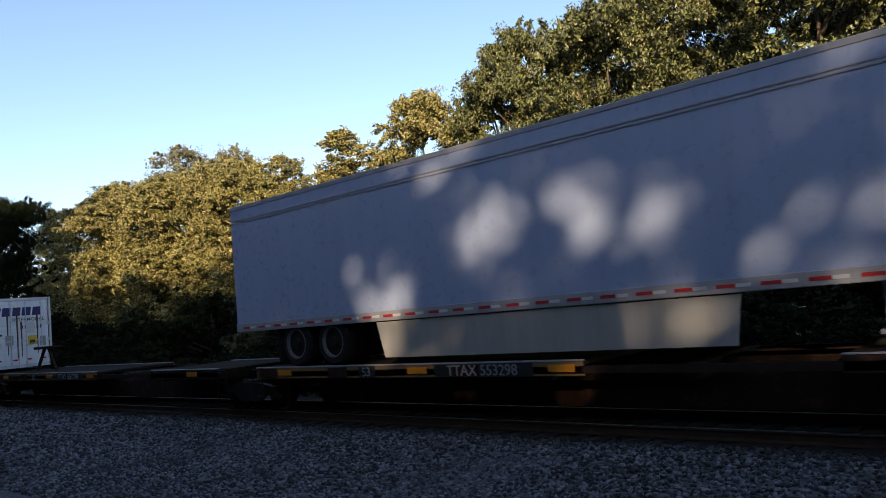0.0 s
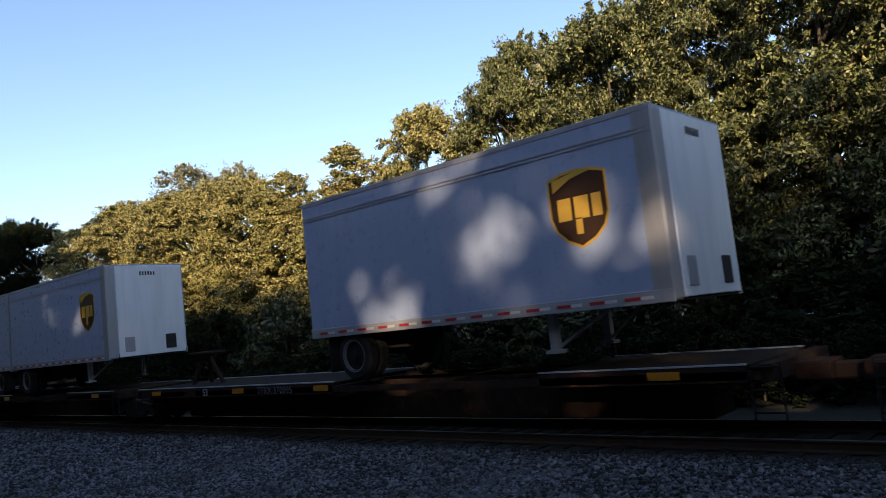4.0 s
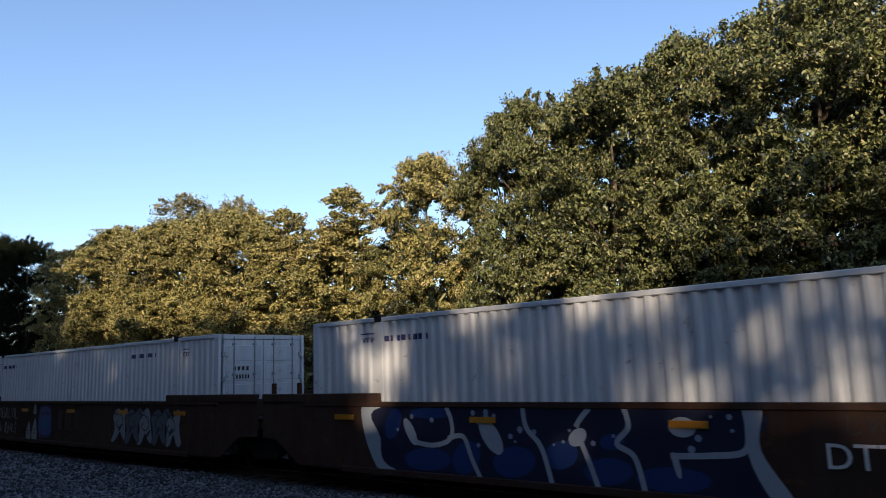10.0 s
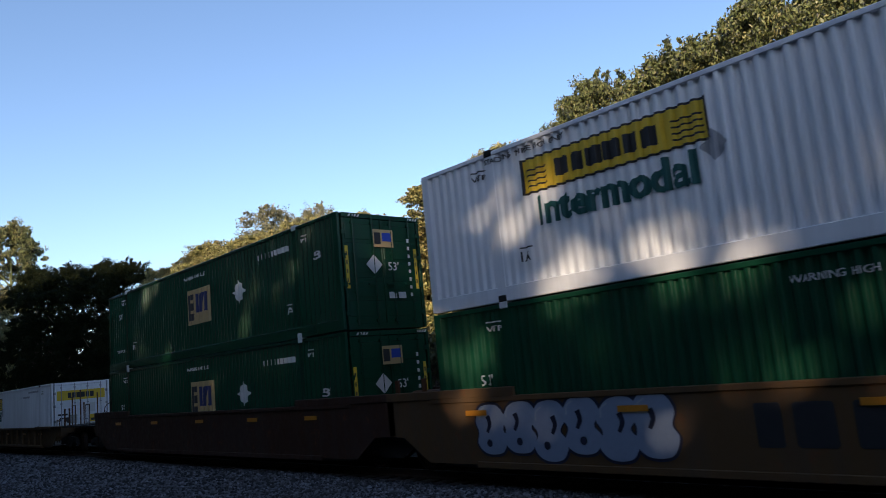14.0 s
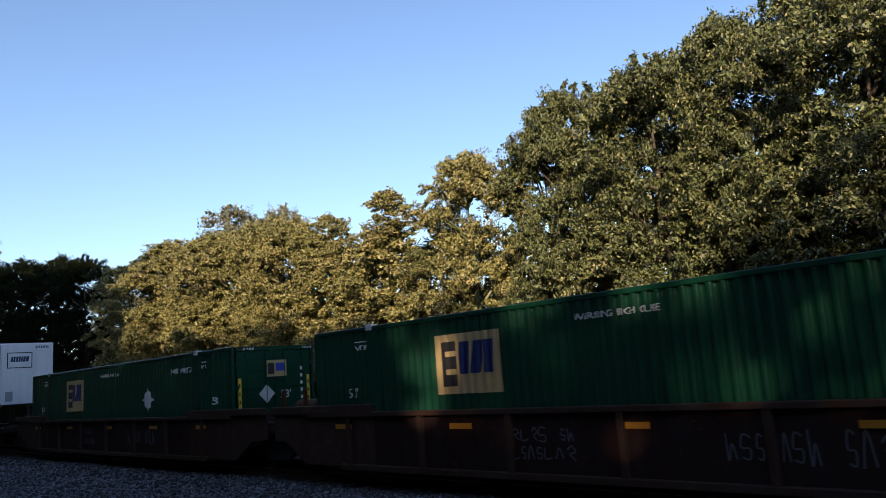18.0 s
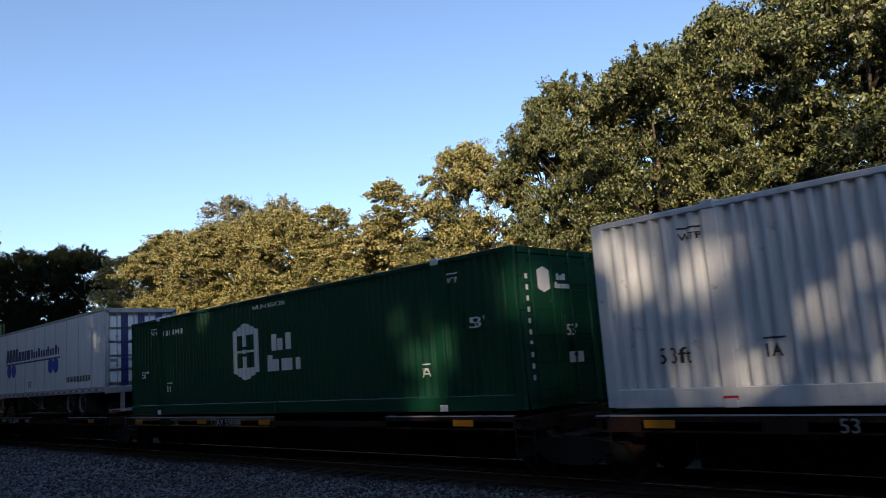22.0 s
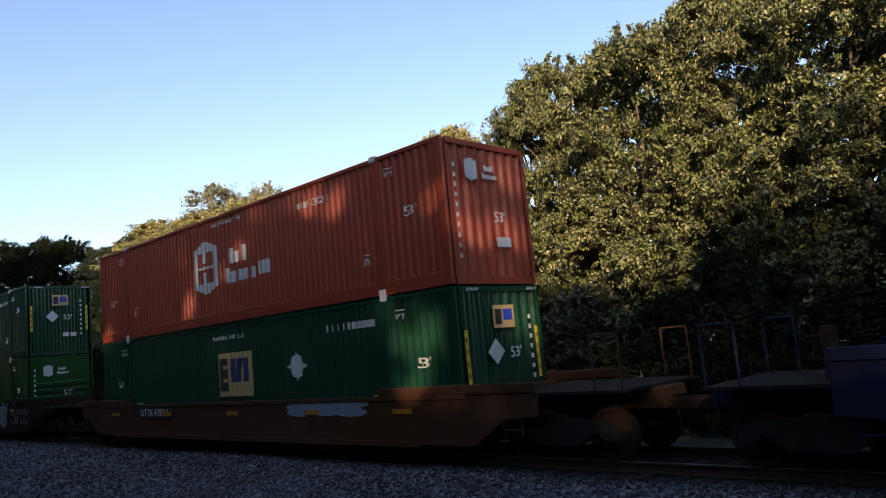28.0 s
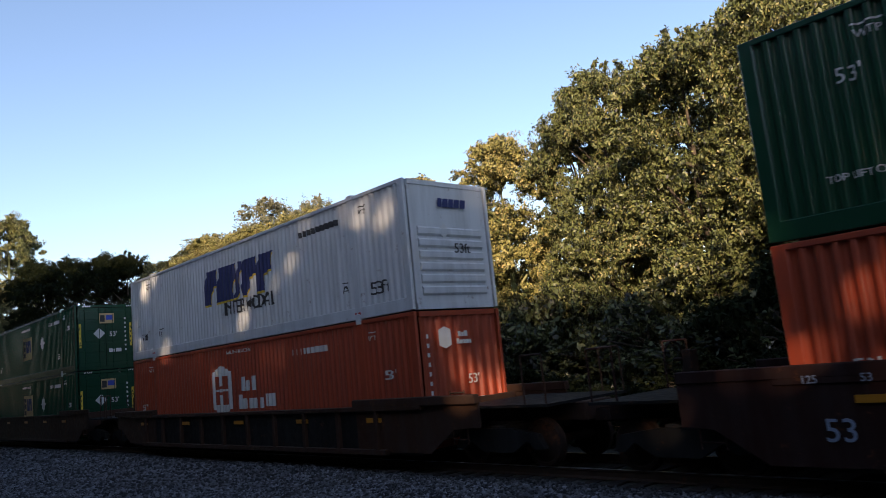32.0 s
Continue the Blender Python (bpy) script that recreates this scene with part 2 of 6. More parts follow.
def box(bm, x0, x1, y0, y1, z0, z1, bevel=0.0):
    m = Matrix.LocRotScale(((x0 + x1) / 2, (y0 + y1) / 2, (z0 + z1) / 2), None, (abs(x1 - x0), abs(y1 - y0), abs(z1 - z0)))
    made = bmesh.ops.create_cube(bm, size=1, matrix=m)
    if bevel:
        edges = {e for v in made["verts"] for e in v.link_edges}
        bmesh.ops.bevel(bm, geom=list(edges), offset=bevel, segments=1, affect="EDGES", profile=0.5)


def rod(bm, p, q, r0, r1=None, seg=10):
    p, q = Vector(p), Vector(q)
    d = q - p
    m = Matrix.Translation((p + q) / 2) @ d.to_track_quat("Z", "Y").to_matrix().to_4x4()
    bmesh.ops.create_cone(bm, cap_ends=True, segments=seg, radius1=r0, radius2=r0 if r1 is None else r1, depth=d.length, matrix=m)


def prism(bm, outline, y0, y1):
    """An outline of (x, z) pairs, given depth from y0 to y1."""
    a = [bm.verts.new((x, y0, z)) for x, z in outline]
    b = [bm.verts.new((x, y1, z)) for x, z in outline]
    n = len(outline)
    bm.faces.new(a)
    bm.faces.new(b[::-1])
    for i in range(n):
        bm.faces.new((a[i], b[i], b[(i + 1) % n], a[(i + 1) % n]))
    bmesh.ops.recalc_face_normals(bm, faces=bm.faces[-(n + 2):] if False else bm.faces)


def shape_of(make):
    bm = bmesh.new()
    make(bm)
    bmesh.ops.recalc_face_normals(bm, faces=bm.faces)
    return bm


def box_part(name, dims, material, parent, label="", bevel=0.0):
    return placed(name, shared((name, *dims, bevel), lambda bm: box(bm, *dims, bevel)), material, parent, None, label)


def thing(name, label, category, group=""):
    return tagged(new(name), label, category, group)


# ---- ground, track ----
def ground_height(x, y):
    d = abs(y - TRACK_Y)
    z = -0.19 if d < 1.6 else -0.19 - 0.16 * min(1.0, (d - 1.6) / 1.4)
    if y < 4.0:
        z += 0.75 * min(1.0, (4.0 - y) / 5.0) ** 1.5
    if y > 17:
        z += 0.05 * min(y - 17, 10)
    return z + 0.05 * noise.noise((x * 0.35, y * 0.35, 0.0))


def build_ground():
    xs = [-2500, -600, -220] + [-140 + 2.0 * i for i in range(86)] + [80, 240, 700, 2500]
    ys = [-2500, -500, -120, -50] + [-20 + 1.0 * i for i in range(25)] + [5 + 0.4 * i for i in range(36)] + [22, 26, 32, 45, 90, 300, 900, 2500]
    bm = bmesh.new()
    rows = [[bm.verts.new((x, y, ground_height(x, y))) for y in ys] for x in xs]
    for a, b in zip(rows, rows[1:]):
        for i in range(len(ys) - 1):
            bm.faces.new((a[i], b[i], b[i + 1], a[i + 1]))
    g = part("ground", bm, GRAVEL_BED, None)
    m, nt, bsdf = GRAVEL_BED, GRAVEL_BED.node_tree, GRAVEL_BED.node_tree.nodes["Principled BSDF"]
    # near-side gravel; beyond, soil and leaf litter, with under-train shade in their colour
    sep, tc = nt.nodes.new("ShaderNodeSeparateXYZ"), nt.nodes.new("ShaderNodeTexCoord")
    nt.links.new(tc.outputs["Object"], sep.inputs["Vector"])
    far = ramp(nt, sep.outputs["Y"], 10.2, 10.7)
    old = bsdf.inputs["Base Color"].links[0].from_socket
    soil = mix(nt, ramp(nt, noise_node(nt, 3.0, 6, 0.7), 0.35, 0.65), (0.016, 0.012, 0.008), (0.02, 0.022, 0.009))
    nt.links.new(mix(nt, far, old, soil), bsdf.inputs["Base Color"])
    return tagged(g, "grey gravel ground beside the railway track", "ground", kind="structure")


def build_stones():
    """Loose ballast stones on the shoulder that the camera overlooks."""
    rng = np.random.default_rng(5)
    base = bmesh.new()
    bmesh.ops.create_icosphere(base, subdivisions=1, radius=1.0)
    base.verts.ensure_lookup_table()
    v0 = np.array([v.co[:] for v in base.verts])
    f0 = np.array([[v.index for v in f.verts] for f in base.faces])
    base.free()
    places = []
    for x0, x1, y0, y1, per in ((-16, 1, 4.6, 10.35, 400), (-34, -16, 4.0, 10.3, 130), (-60, -34, 4.0, 10.3, 36)):
        count = int((x1 - x0) * (y1 - y0) * per)
        places.append(np.stack([rng.uniform(x0, x1, count), rng.uniform(y0, y1, count)], 1))
    p = np.concatenate(places)
    n = len(p)
    size = rng.uniform(0.017, 0.042, n) * np.where(p[:, 0] < -30, 1.6, np.where(p[:, 0] < -16, 1.25, 1.0))
    z = np.array([ground_height(a, b) for a, b in p]) + size * rng.uniform(0.0, 0.55, n)
    shape = v0[None] * (1 + rng.uniform(-0.42, 0.42, (n, len(v0), 1))) * rng.uniform(0.6, 1.25, (n, 1, 3))
    ang = rng.uniform(0, 6.283, n)
    c, s = np.cos(ang)[:, None], np.sin(ang)[:, None]
    shape = np.stack([c * shape[..., 0] - s * shape[..., 1], s * shape[..., 0] + c * shape[..., 1], shape[..., 2] * 0.8], -1)
    co = shape * size[:, None, None] + np.stack([p[:, 0], p[:, 1], z], 1)[:, None]
    return raw_mesh("ballast", co.reshape(-1, 3), (f0[None] + np.arange(n)[:, None, None] * len(v0)).reshape(-1, 3))


def raw_mesh(name, co, faces):
    k = faces.shape[1]
    me = bpy.data.meshes.new(name)
    me.vertices.add(len(co))
    me.vertices.foreach_set("co", np.ascontiguousarray(co, np.float32).ravel())
    me.loops.add(faces.size)
    me.loops.foreach_set("vertex_index", np.ascontiguousarray(faces, np.int32).ravel())
    me.polygons.add(len(faces))
    me.polygons.foreach_set("loop_start", np.arange(0, faces.size, k, dtype=np.int32))
    me.update(calc_edges=True)
    return me


def rail_profile(y):
    return [(y - 0.07, -0.17), (y + 0.07, -0.17), (y + 0.07, -0.155), (y + 0.012, -0.13), (y + 0.012, -0.045),
            (y + 0.036, -0.03), (y + 0.036, -0.006), (y - 0.036, -0.006), (y - 0.036, -0.03), (y - 0.012, -0.045), (y - 0.012, -0.13), (y - 0.07, -0.155)]


def build_track():
    track = tagged(new("railway_track"), "railway track with rusty rails on dark wooden sleepers", "railway track", kind="structure")
    for y in (TRACK_Y - 0.753, TRACK_Y + 0.753):
        bm = bmesh.new()
        ring = [[bm.verts.new((x, yy, zz)) for yy, zz in rail_profile(y)] for x in (-400, -140, -60, -20, 20, 60)]
        for a, b in zip(ring, ring[1:]):
            for i in range(12):
                bm.faces.new((a[i], a[(i + 1) % 12], b[(i + 1) % 12], b[i]))
        bmesh.ops.recalc_face_normals(bm, faces=bm.faces)
        rail = part("rail", bm, RAIL_SIDE, track)
        bm = bmesh.new()
        box(bm, -400, 60, y - 0.033, y + 0.033, -0.006, 0.0)
        part("rail_head", bm, RAIL_TOP, rail, "polished running surface of the rail")
    rng = random.Random(3)
    me = shared(("sleeper",), lambda bm: box(bm, -0.115, 0.115, -1.3, 1.3, -0.35, -0.155, 0.012))
    for i in range(200):
        placed("sleeper", me, WOOD, track, pose(8 - 0.52 * i + rng.uniform(-0.03, 0.03), TRACK_Y + rng.uniform(-0.05, 0.05), rng.uniform(-0.02, 0.01), 0, 0, rng.uniform(-1.2, 1.2)))
    bm = bmesh.new()
    for i in range(200, 640):
        x = 8 - 0.52 * i
        box(bm, x - 0.115, x + 0.115, TRACK_Y - 1.3, TRACK_Y + 1.3, -0.3, -0.16)
    tagged(part("far_sleepers", bm, WOOD, track), kind="stuff")


# ---- trees ----
def leaf_cloud(rng, centres, radii, per, size, sprays=None):
    """Many small leaves round each centre; sprays: the way in which each cluster is drawn out."""
    n = len(centres) * per
    c = np.repeat(centres, per, 0)
    r = np.repeat(radii, per, 0)[:, None]
    d = rng.normal(size=(n, 3))
    d /= np.linalg.norm(d, axis=1, keepdims=True)
    e = d * r * rng.uniform(0.1, 1.0, (n, 1)) ** 0.6 * (1, 1, 0.8)
    if sprays is not None:
        s = np.repeat(sprays, per, 0)
        e = 0.72 * e + s * (np.sum(e * s, 1, keepdims=True) * 1.1)
    p = c + e
    a = rng.normal(size=(n, 3)) + (0, 0, -0.3)
    a /= np.linalg.norm(a, axis=1, keepdims=True)
    up = d * 0.8 + rng.normal(size=(n, 3)) * 0.6 + (0, 0, 0.5)
    b = np.cross(a, up)
    b /= np.linalg.norm(b, axis=1, keepdims=True) + 1e-9
    s = size * rng.uniform(0.55, 1.35, (n, 1))
    co = np.stack([p - a * s, p - b * s * 0.48 + a * s * 0.1, p + a * s * 1.1, p + b * s * 0.48 + a * s * 0.1], 1).reshape(-1, 3)
    return co, np.arange(4 * n).reshape(-1, 4)


def build_tree(name, rng, height, width, lumps, per, size, leaves, label, category="tree", low=0.12, taper=1.0, trunk=0.22):
    tree = thing(name, label, category)
    bm = bmesh.new()
    lean = rng.uniform(-0.3, 0.3, 2)
    top = Vector((lean[0], lean[1], height * 0.82))
    rod(bm, (0, 0, -0.5), top * 0.45, trunk, trunk * 0.7, 9)
    rod(bm, top * 0.44, top, trunk * 0.7, 0.03, 8)
    for i in range(11):
        z = rng.uniform(0.2, 0.7)
        a = i * 2.4 + rng.uniform(-0.4, 0.4)
        reach = width * rng.uniform(0.5, 0.85) * (1.05 - 0.75 * max(0, z - 0.3))
        p = top * z / 0.82
        q = p + Vector((math.cos(a) * reach, math.sin(a) * reach, height * rng.uniform(0.08, 0.2)))
        rod(bm, p, q, trunk * 0.38, 0.02, 6)
    part("trunk", bm, BARK, tree)
    # billows of leaves: lumps over the upper sides of many overlapping masses
    n = 66
    h = np.concatenate([np.linspace(low + 0.06, 0.84, n - 7), np.linspace(0.86, 0.98, 7)])
    form = np.sin(np.pi * np.clip(h * 0.8 + 0.17, 0, 1)) ** (0.7 * taper) * (1.12 - 0.3 * taper * h)
    a = np.arange(n) * 2.4 + rng.uniform(-0.4, 0.4, n)
    rad = 0.66 * width * (0.24 + 0.2 * form) * rng.uniform(0.6, 1.4, n) * np.where(h > 0.8, 0.95 / taper ** 0.6, 1.0)
    reach = np.maximum(0.0, width * form - 0.62 * rad) * rng.uniform(0.7, 1.1, n)
    mid = np.stack([reach * np.cos(a), reach * np.sin(a), h * height - 0.35 * rad], 1)
    if taper > 1.2:
        z = height
        for i in range(1, 8):
            r = width * (0.15 + 0.05 * i) * rng.uniform(0.9, 1.15) / taper ** 0.35
            z -= r * (0.95 if i == 1 else 0.6)
            off = rng.uniform(-0.75, 0.75, 2) * r * (i > 1)
            mid[-i], rad[-i] = (lean[0] + off[0], lean[1] + off[1], z), r
    else:
        for i in range(1, 24):
            r = width * rng.uniform(0.15, 0.28)
            q, g = 0.82 * ((i - 1) / 22) ** 0.6, 2.4 * i + rng.uniform(-0.3, 0.3)
            mid[-i] = (lean[0] + q * width * math.cos(g), lean[1] + q * width * math.sin(g), height * (1 - 0.27 * q * q / 0.64 * rng.uniform(0.6, 1.15) - rng.uniform(0, 0.03)) - r)
            rad[-i] = r
    k = rng.integers(0, n, lumps)
    d = rng.normal(size=(lumps, 3)) + (0, 0, 0.35)
    d /= np.linalg.norm(d, axis=1, keepdims=True)
    far = rng.uniform(0.62, 1.06, lumps) + np.where(rng.uniform(0, 1, lumps) < 0.12, rng.uniform(0.05, 0.35, lumps), 0)
    squash = rng.uniform(0.75, 1.35, (n, 3)) * (1.1, 1.1, 0.75)
    centres = mid[k] + d * (rad[k] * far)[:, None] * squash[k]
    radii = rng.uniform(0.12, 0.5, lumps) ** 1.25 * 1.15 * (0.6 + width / 8)
    way = d * (1, 1, 0.5) + rng.normal(size=(lumps, 3)) * 0.45 + (0, 0, -0.12)
    way /= np.linalg.norm(way, axis=1, keepdims=True)
    co, faces = leaf_cloud(rng, centres, radii, per, size, way)
    placed("crown", raw_mesh("crown", co, faces), leaves, tree)
    return tree


def again(tree, x, y, z, turn, wide, tall, leaves=None, label=""):
    t = copy_thing(tree, pose(x, y, z, 0, 0, turn))
    t.scale = (wide, wide, tall)
    if leaves:
        for o in t.children:
            if o.name.startswith("crown"):
                o.material_slots[0].material = leaves
    if label:
        tagged(t, label)
    return t


def build_trees():
    rng = np.random.default_rng(11)
    H = 13.0
    kinds = [
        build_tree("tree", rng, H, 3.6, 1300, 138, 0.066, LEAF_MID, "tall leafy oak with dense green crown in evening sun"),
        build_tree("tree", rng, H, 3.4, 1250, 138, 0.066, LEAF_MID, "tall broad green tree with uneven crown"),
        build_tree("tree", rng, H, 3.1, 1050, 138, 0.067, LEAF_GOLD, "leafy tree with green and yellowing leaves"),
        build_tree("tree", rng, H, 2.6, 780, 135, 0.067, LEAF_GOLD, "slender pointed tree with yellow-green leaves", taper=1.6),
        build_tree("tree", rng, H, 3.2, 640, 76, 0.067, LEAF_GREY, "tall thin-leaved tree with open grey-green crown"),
    ]
    # kind, x, y, height of the top, width, turn, leaves
    rows = [
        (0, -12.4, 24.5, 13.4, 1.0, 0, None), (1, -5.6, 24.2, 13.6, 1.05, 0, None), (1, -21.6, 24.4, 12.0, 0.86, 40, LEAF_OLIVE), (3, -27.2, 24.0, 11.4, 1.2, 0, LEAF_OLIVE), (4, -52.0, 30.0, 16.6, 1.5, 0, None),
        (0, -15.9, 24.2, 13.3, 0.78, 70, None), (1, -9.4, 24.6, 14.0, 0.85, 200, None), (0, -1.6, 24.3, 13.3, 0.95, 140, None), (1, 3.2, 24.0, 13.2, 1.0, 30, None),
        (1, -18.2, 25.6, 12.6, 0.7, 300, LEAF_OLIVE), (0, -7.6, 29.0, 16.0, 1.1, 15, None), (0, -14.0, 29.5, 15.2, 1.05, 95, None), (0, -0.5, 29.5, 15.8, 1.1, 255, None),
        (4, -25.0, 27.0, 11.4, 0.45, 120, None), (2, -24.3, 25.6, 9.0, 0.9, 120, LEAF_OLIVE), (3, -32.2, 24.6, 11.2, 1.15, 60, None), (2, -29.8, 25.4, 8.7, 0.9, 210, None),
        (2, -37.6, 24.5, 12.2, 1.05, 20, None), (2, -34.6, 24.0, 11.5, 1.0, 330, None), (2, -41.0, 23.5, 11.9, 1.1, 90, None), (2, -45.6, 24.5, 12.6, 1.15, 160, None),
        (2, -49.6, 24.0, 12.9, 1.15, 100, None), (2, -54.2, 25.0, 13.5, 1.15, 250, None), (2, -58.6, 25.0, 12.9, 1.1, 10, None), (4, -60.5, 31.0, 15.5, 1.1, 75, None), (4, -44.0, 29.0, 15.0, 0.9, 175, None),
        # far-left trees, their deep shade put into the leaf colour
        (0, -65.0, 23.5, 14.4, 0.95, 80, LEAF_SHADED), (1, -70.5, 22.8, 15.2, 1.1, 190, LEAF_SHADED), (0, -78.0, 22.0, 16.2, 1.2, 290, LEAF_SHADED), (1, -87.0, 21.5, 17.2, 1.2, 30, LEAF_SHADED),
        (0, -112.0, 20.5, 19.5, 1.4, 120, LEAF_SHADED), (1, -130.0, 20.0, 21.5, 1.5, 220, LEAF_SHADED), (0, -150.0, 19.5, 18.0, 1.4, 320, LEAF_SHADED), (2, -101.0, 22.6, 25.5, 1.5, 15, LEAF_OLIVE),
    ]
    for i, (k, x, y, top, wide, turn, leaves) in enumerate(rows):
        if i < 5:
            tree = kinds[i]
            tree.matrix_basis = pose(x, y, -0.3, 0, 0, turn)
            if leaves:
                tree.children[-1].material_slots[0].material = leaves
        else:
            tree = copy_thing(kinds[k], pose(x, y, -0.3, 0, 0, turn))
            crown = [o for o in tree.children if o.name.startswith("crown")][0]
            if leaves:
                crown.material_slots[0].material = leaves
            if leaves == LEAF_SHADED:
                tagged(tree, "tree beside the line, leaves coloured near black for deep shade")
        tree.scale = (wide, wide, (top + 0.3) / H)
    # undergrowth: near-black leaf colour puts in the shade, paler where sun reaches
    bush = build_tree("shrub", rng, 3.6, 2.2, 150, 75, 0.1, LEAF_SHADED, "dense undergrowth shrub below the trees, leaves coloured dark for shade", "shrub", low=0.02, trunk=0.06)
    bush.matrix_basis = pose(2.0, 19.5, -0.35)
    r = random.Random(8)
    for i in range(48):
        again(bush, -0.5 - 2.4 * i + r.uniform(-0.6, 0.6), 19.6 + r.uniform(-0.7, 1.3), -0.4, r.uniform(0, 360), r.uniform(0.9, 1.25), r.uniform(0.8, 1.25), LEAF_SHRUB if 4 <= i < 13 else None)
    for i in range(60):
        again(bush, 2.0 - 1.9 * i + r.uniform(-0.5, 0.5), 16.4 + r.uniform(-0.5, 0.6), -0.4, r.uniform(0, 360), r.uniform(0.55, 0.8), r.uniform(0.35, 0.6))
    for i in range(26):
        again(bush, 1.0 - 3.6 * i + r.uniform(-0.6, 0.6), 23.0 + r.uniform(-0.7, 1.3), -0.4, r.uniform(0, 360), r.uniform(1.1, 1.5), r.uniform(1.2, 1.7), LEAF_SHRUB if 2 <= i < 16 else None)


# sunlit places on the train's side (x, z), the half width and height of each gap in the leaves that lets the sun through, and how open it is
GAPS = ((-10.9, 2.7, 1.1, 0.5, 0.92), (-10.2, 2.0, 0.9, 0.55, 0.9), (-10.8, 1.45, 0.8, 0.4, 0.65), (-11.9, 4.5, 0.8, 0.3, 0.7), (-12.8, 5.6, 0.9, 0.32, 0.7), (-12.6, 4.0, 0.5, 0.2, 0.6),
        (-15.9, 5.8, 0.9, 0.28, 0.8), (-11.2, 5.7, 0.6, 0.3, 0.45), (-8.2, 5.0, 0.6, 0.3, 0.4), (-7.75, 3.2, 0.75, 0.32, 0.72), (-5.85, 3.6, 0.7, 0.46, 0.95),
        (-4.6, 3.0, 0.7, 0.45, 0.95), (-5.3, 3.2, 1.2, 0.3, 0.55), (-5.0, 3.85, 0.9, 0.22, 0.55), (-2.8, 2.85, 1.0, 0.34, 0.75), (-1.4, 2.75, 0.8, 0.35, 0.7), (0.2, 3.0, 0.8, 0.5, 0.84), (-7.4, 1.8, 0.5, 0.4, 0.55),
        (-3.3, 2.0, 1.4, 0.5, 0.85), (-4.4, 1.6, 1.1, 0.32, 0.75), (-1.5, 1.9, 1.3, 0.5, 0.82), (-2.4, 1.3, 1.6, 0.3, 0.7), (-1.9, 3.8, 0.6, 0.25, 0.45), (-6.5, 0.95, 0.9, 0.25, 0.6), (-6.1, 3.0, 3.4, 0.8, 0.12), (-2.9, 2.1, 2.8, 1.1, 0.32), (-9.8, 5.2, 1.6, 0.4, 0.5))
SHADE_Y = -13.0


def shade_top(x):
    """Crown height of the near trees along the line."""
    return float(np.interp(x, (-60, -42, -36, -10, 2, 8, 12, 16, 21, 60), (26, 25, 17.8, 17.2, 16.6, 15.9, 16.0, 18.0, 19.6, 20)))


def build_shade_trees():
    """The trees behind the camera, whose crowns keep the low sun off the line but for a few gaps."""
    rng = np.random.default_rng(21)
    sun_dir = np.array(TO_SUN[:])
    for k in range(27):
        # one long row well behind the camera, and unseen ones close to the line on either hand
        near = k > 13
        # the close ones are added out of view to block sky light and reflections
        x = (-34, -44, -54, -64, -74, -26, 22, 32, 43, 55, -86, -99, -114)[k - 14] if near else -92 + 10 * k + rng.uniform(-1, 1)
        row_y, crown_top = (-3.2 if x == -26 else -1.5, lambda q: 11.8 if -40 < x < 0 else 10.5 if x > 0 else 21.0) if near else (SHADE_Y, shade_top)
        tree = thing("tree", "big unseen leafy tree on the near side of the line", "tree")
        tree.matrix_basis = pose(x, row_y, 0.4)
        bm = bmesh.new()
        rod(bm, (0, 0, -0.6), (0.2, 0, 0.8 * crown_top(x)), 0.35, 0.06, 9)
        part("trunk", bm, BARK, tree)
        n = int(56 * crown_top(x))
        cx = rng.uniform(-6, 6, n)
        top = np.array([crown_top(x + c) for c in cx]) + 0.9 * np.sin((x + cx) * 0.9) + 0.6 * np.sin((x + cx) * 2.3)
        c = np.stack([cx, rng.uniform(-3, 3, n), top * rng.uniform(0.0, 1.0, n) * np.where(np.arange(n) % 5 < 2, 0.56, 1.0)], 1)
        co, faces = leaf_cloud(rng, c, np.full(n, 0.95), 20, 0.43)
        quads = co.reshape(-1, 4, 3)
        at = quads.mean(1) + (x, row_y, 0.4)
        keep = np.ones(len(quads), bool)
        # where each leaf's shadow falls on the train's side; the gaps have ragged rims
        far = (10.2 - at[:, 1]) / sun_dir[1]
        px, pz = at[:, 0] + far * sun_dir[0], at[:, 2] + far * sun_dir[2]
        ragged = np.sin(2.3 * px + 1.7 * pz + 0.5) + np.sin(3.7 * pz - 1.9 * px + 2.0) + 0.7 * np.sin(5.9 * px + 2.7 * pz) + 0.7 * np.sin(7.3 * pz - 4.1 * px + 1.0) + 0.9 * np.sin(8.5 * pz + 1.2 * px)
        for gx, gz, rx, rz, clear in GAPS:
            off = np.hypot((px - gx) / (1.15 * rx), (pz - gz) / (1.15 * rz)) + 0.17 * ragged
            k = np.clip((off - 0.2) / 1.4, 0, 1)
            keep &= rng.uniform(0, 1, len(quads)) < 1 - clear * (1 - k * k * (3 - 2 * k))
        quads = quads[keep]
        placed("crown", raw_mesh("crown", quads.reshape(-1, 3), np.arange(4 * len(quads)).reshape(-1, 4)), LEAF_MID, tree)


build_ground()
build_track()
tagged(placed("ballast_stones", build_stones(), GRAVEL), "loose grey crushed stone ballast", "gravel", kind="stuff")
build_trees()
build_shade_trees()

# ---- the train: every load and every car runs with the same speed; u is where its leading end stands at 0 s ----
MOVING = []
BOX_L, BOX_H, HALF = 16.15, 2.9, 1.3


def rolling(ob, u, z=0.0):
    MOVING.append((ob, u, z))
    return ob


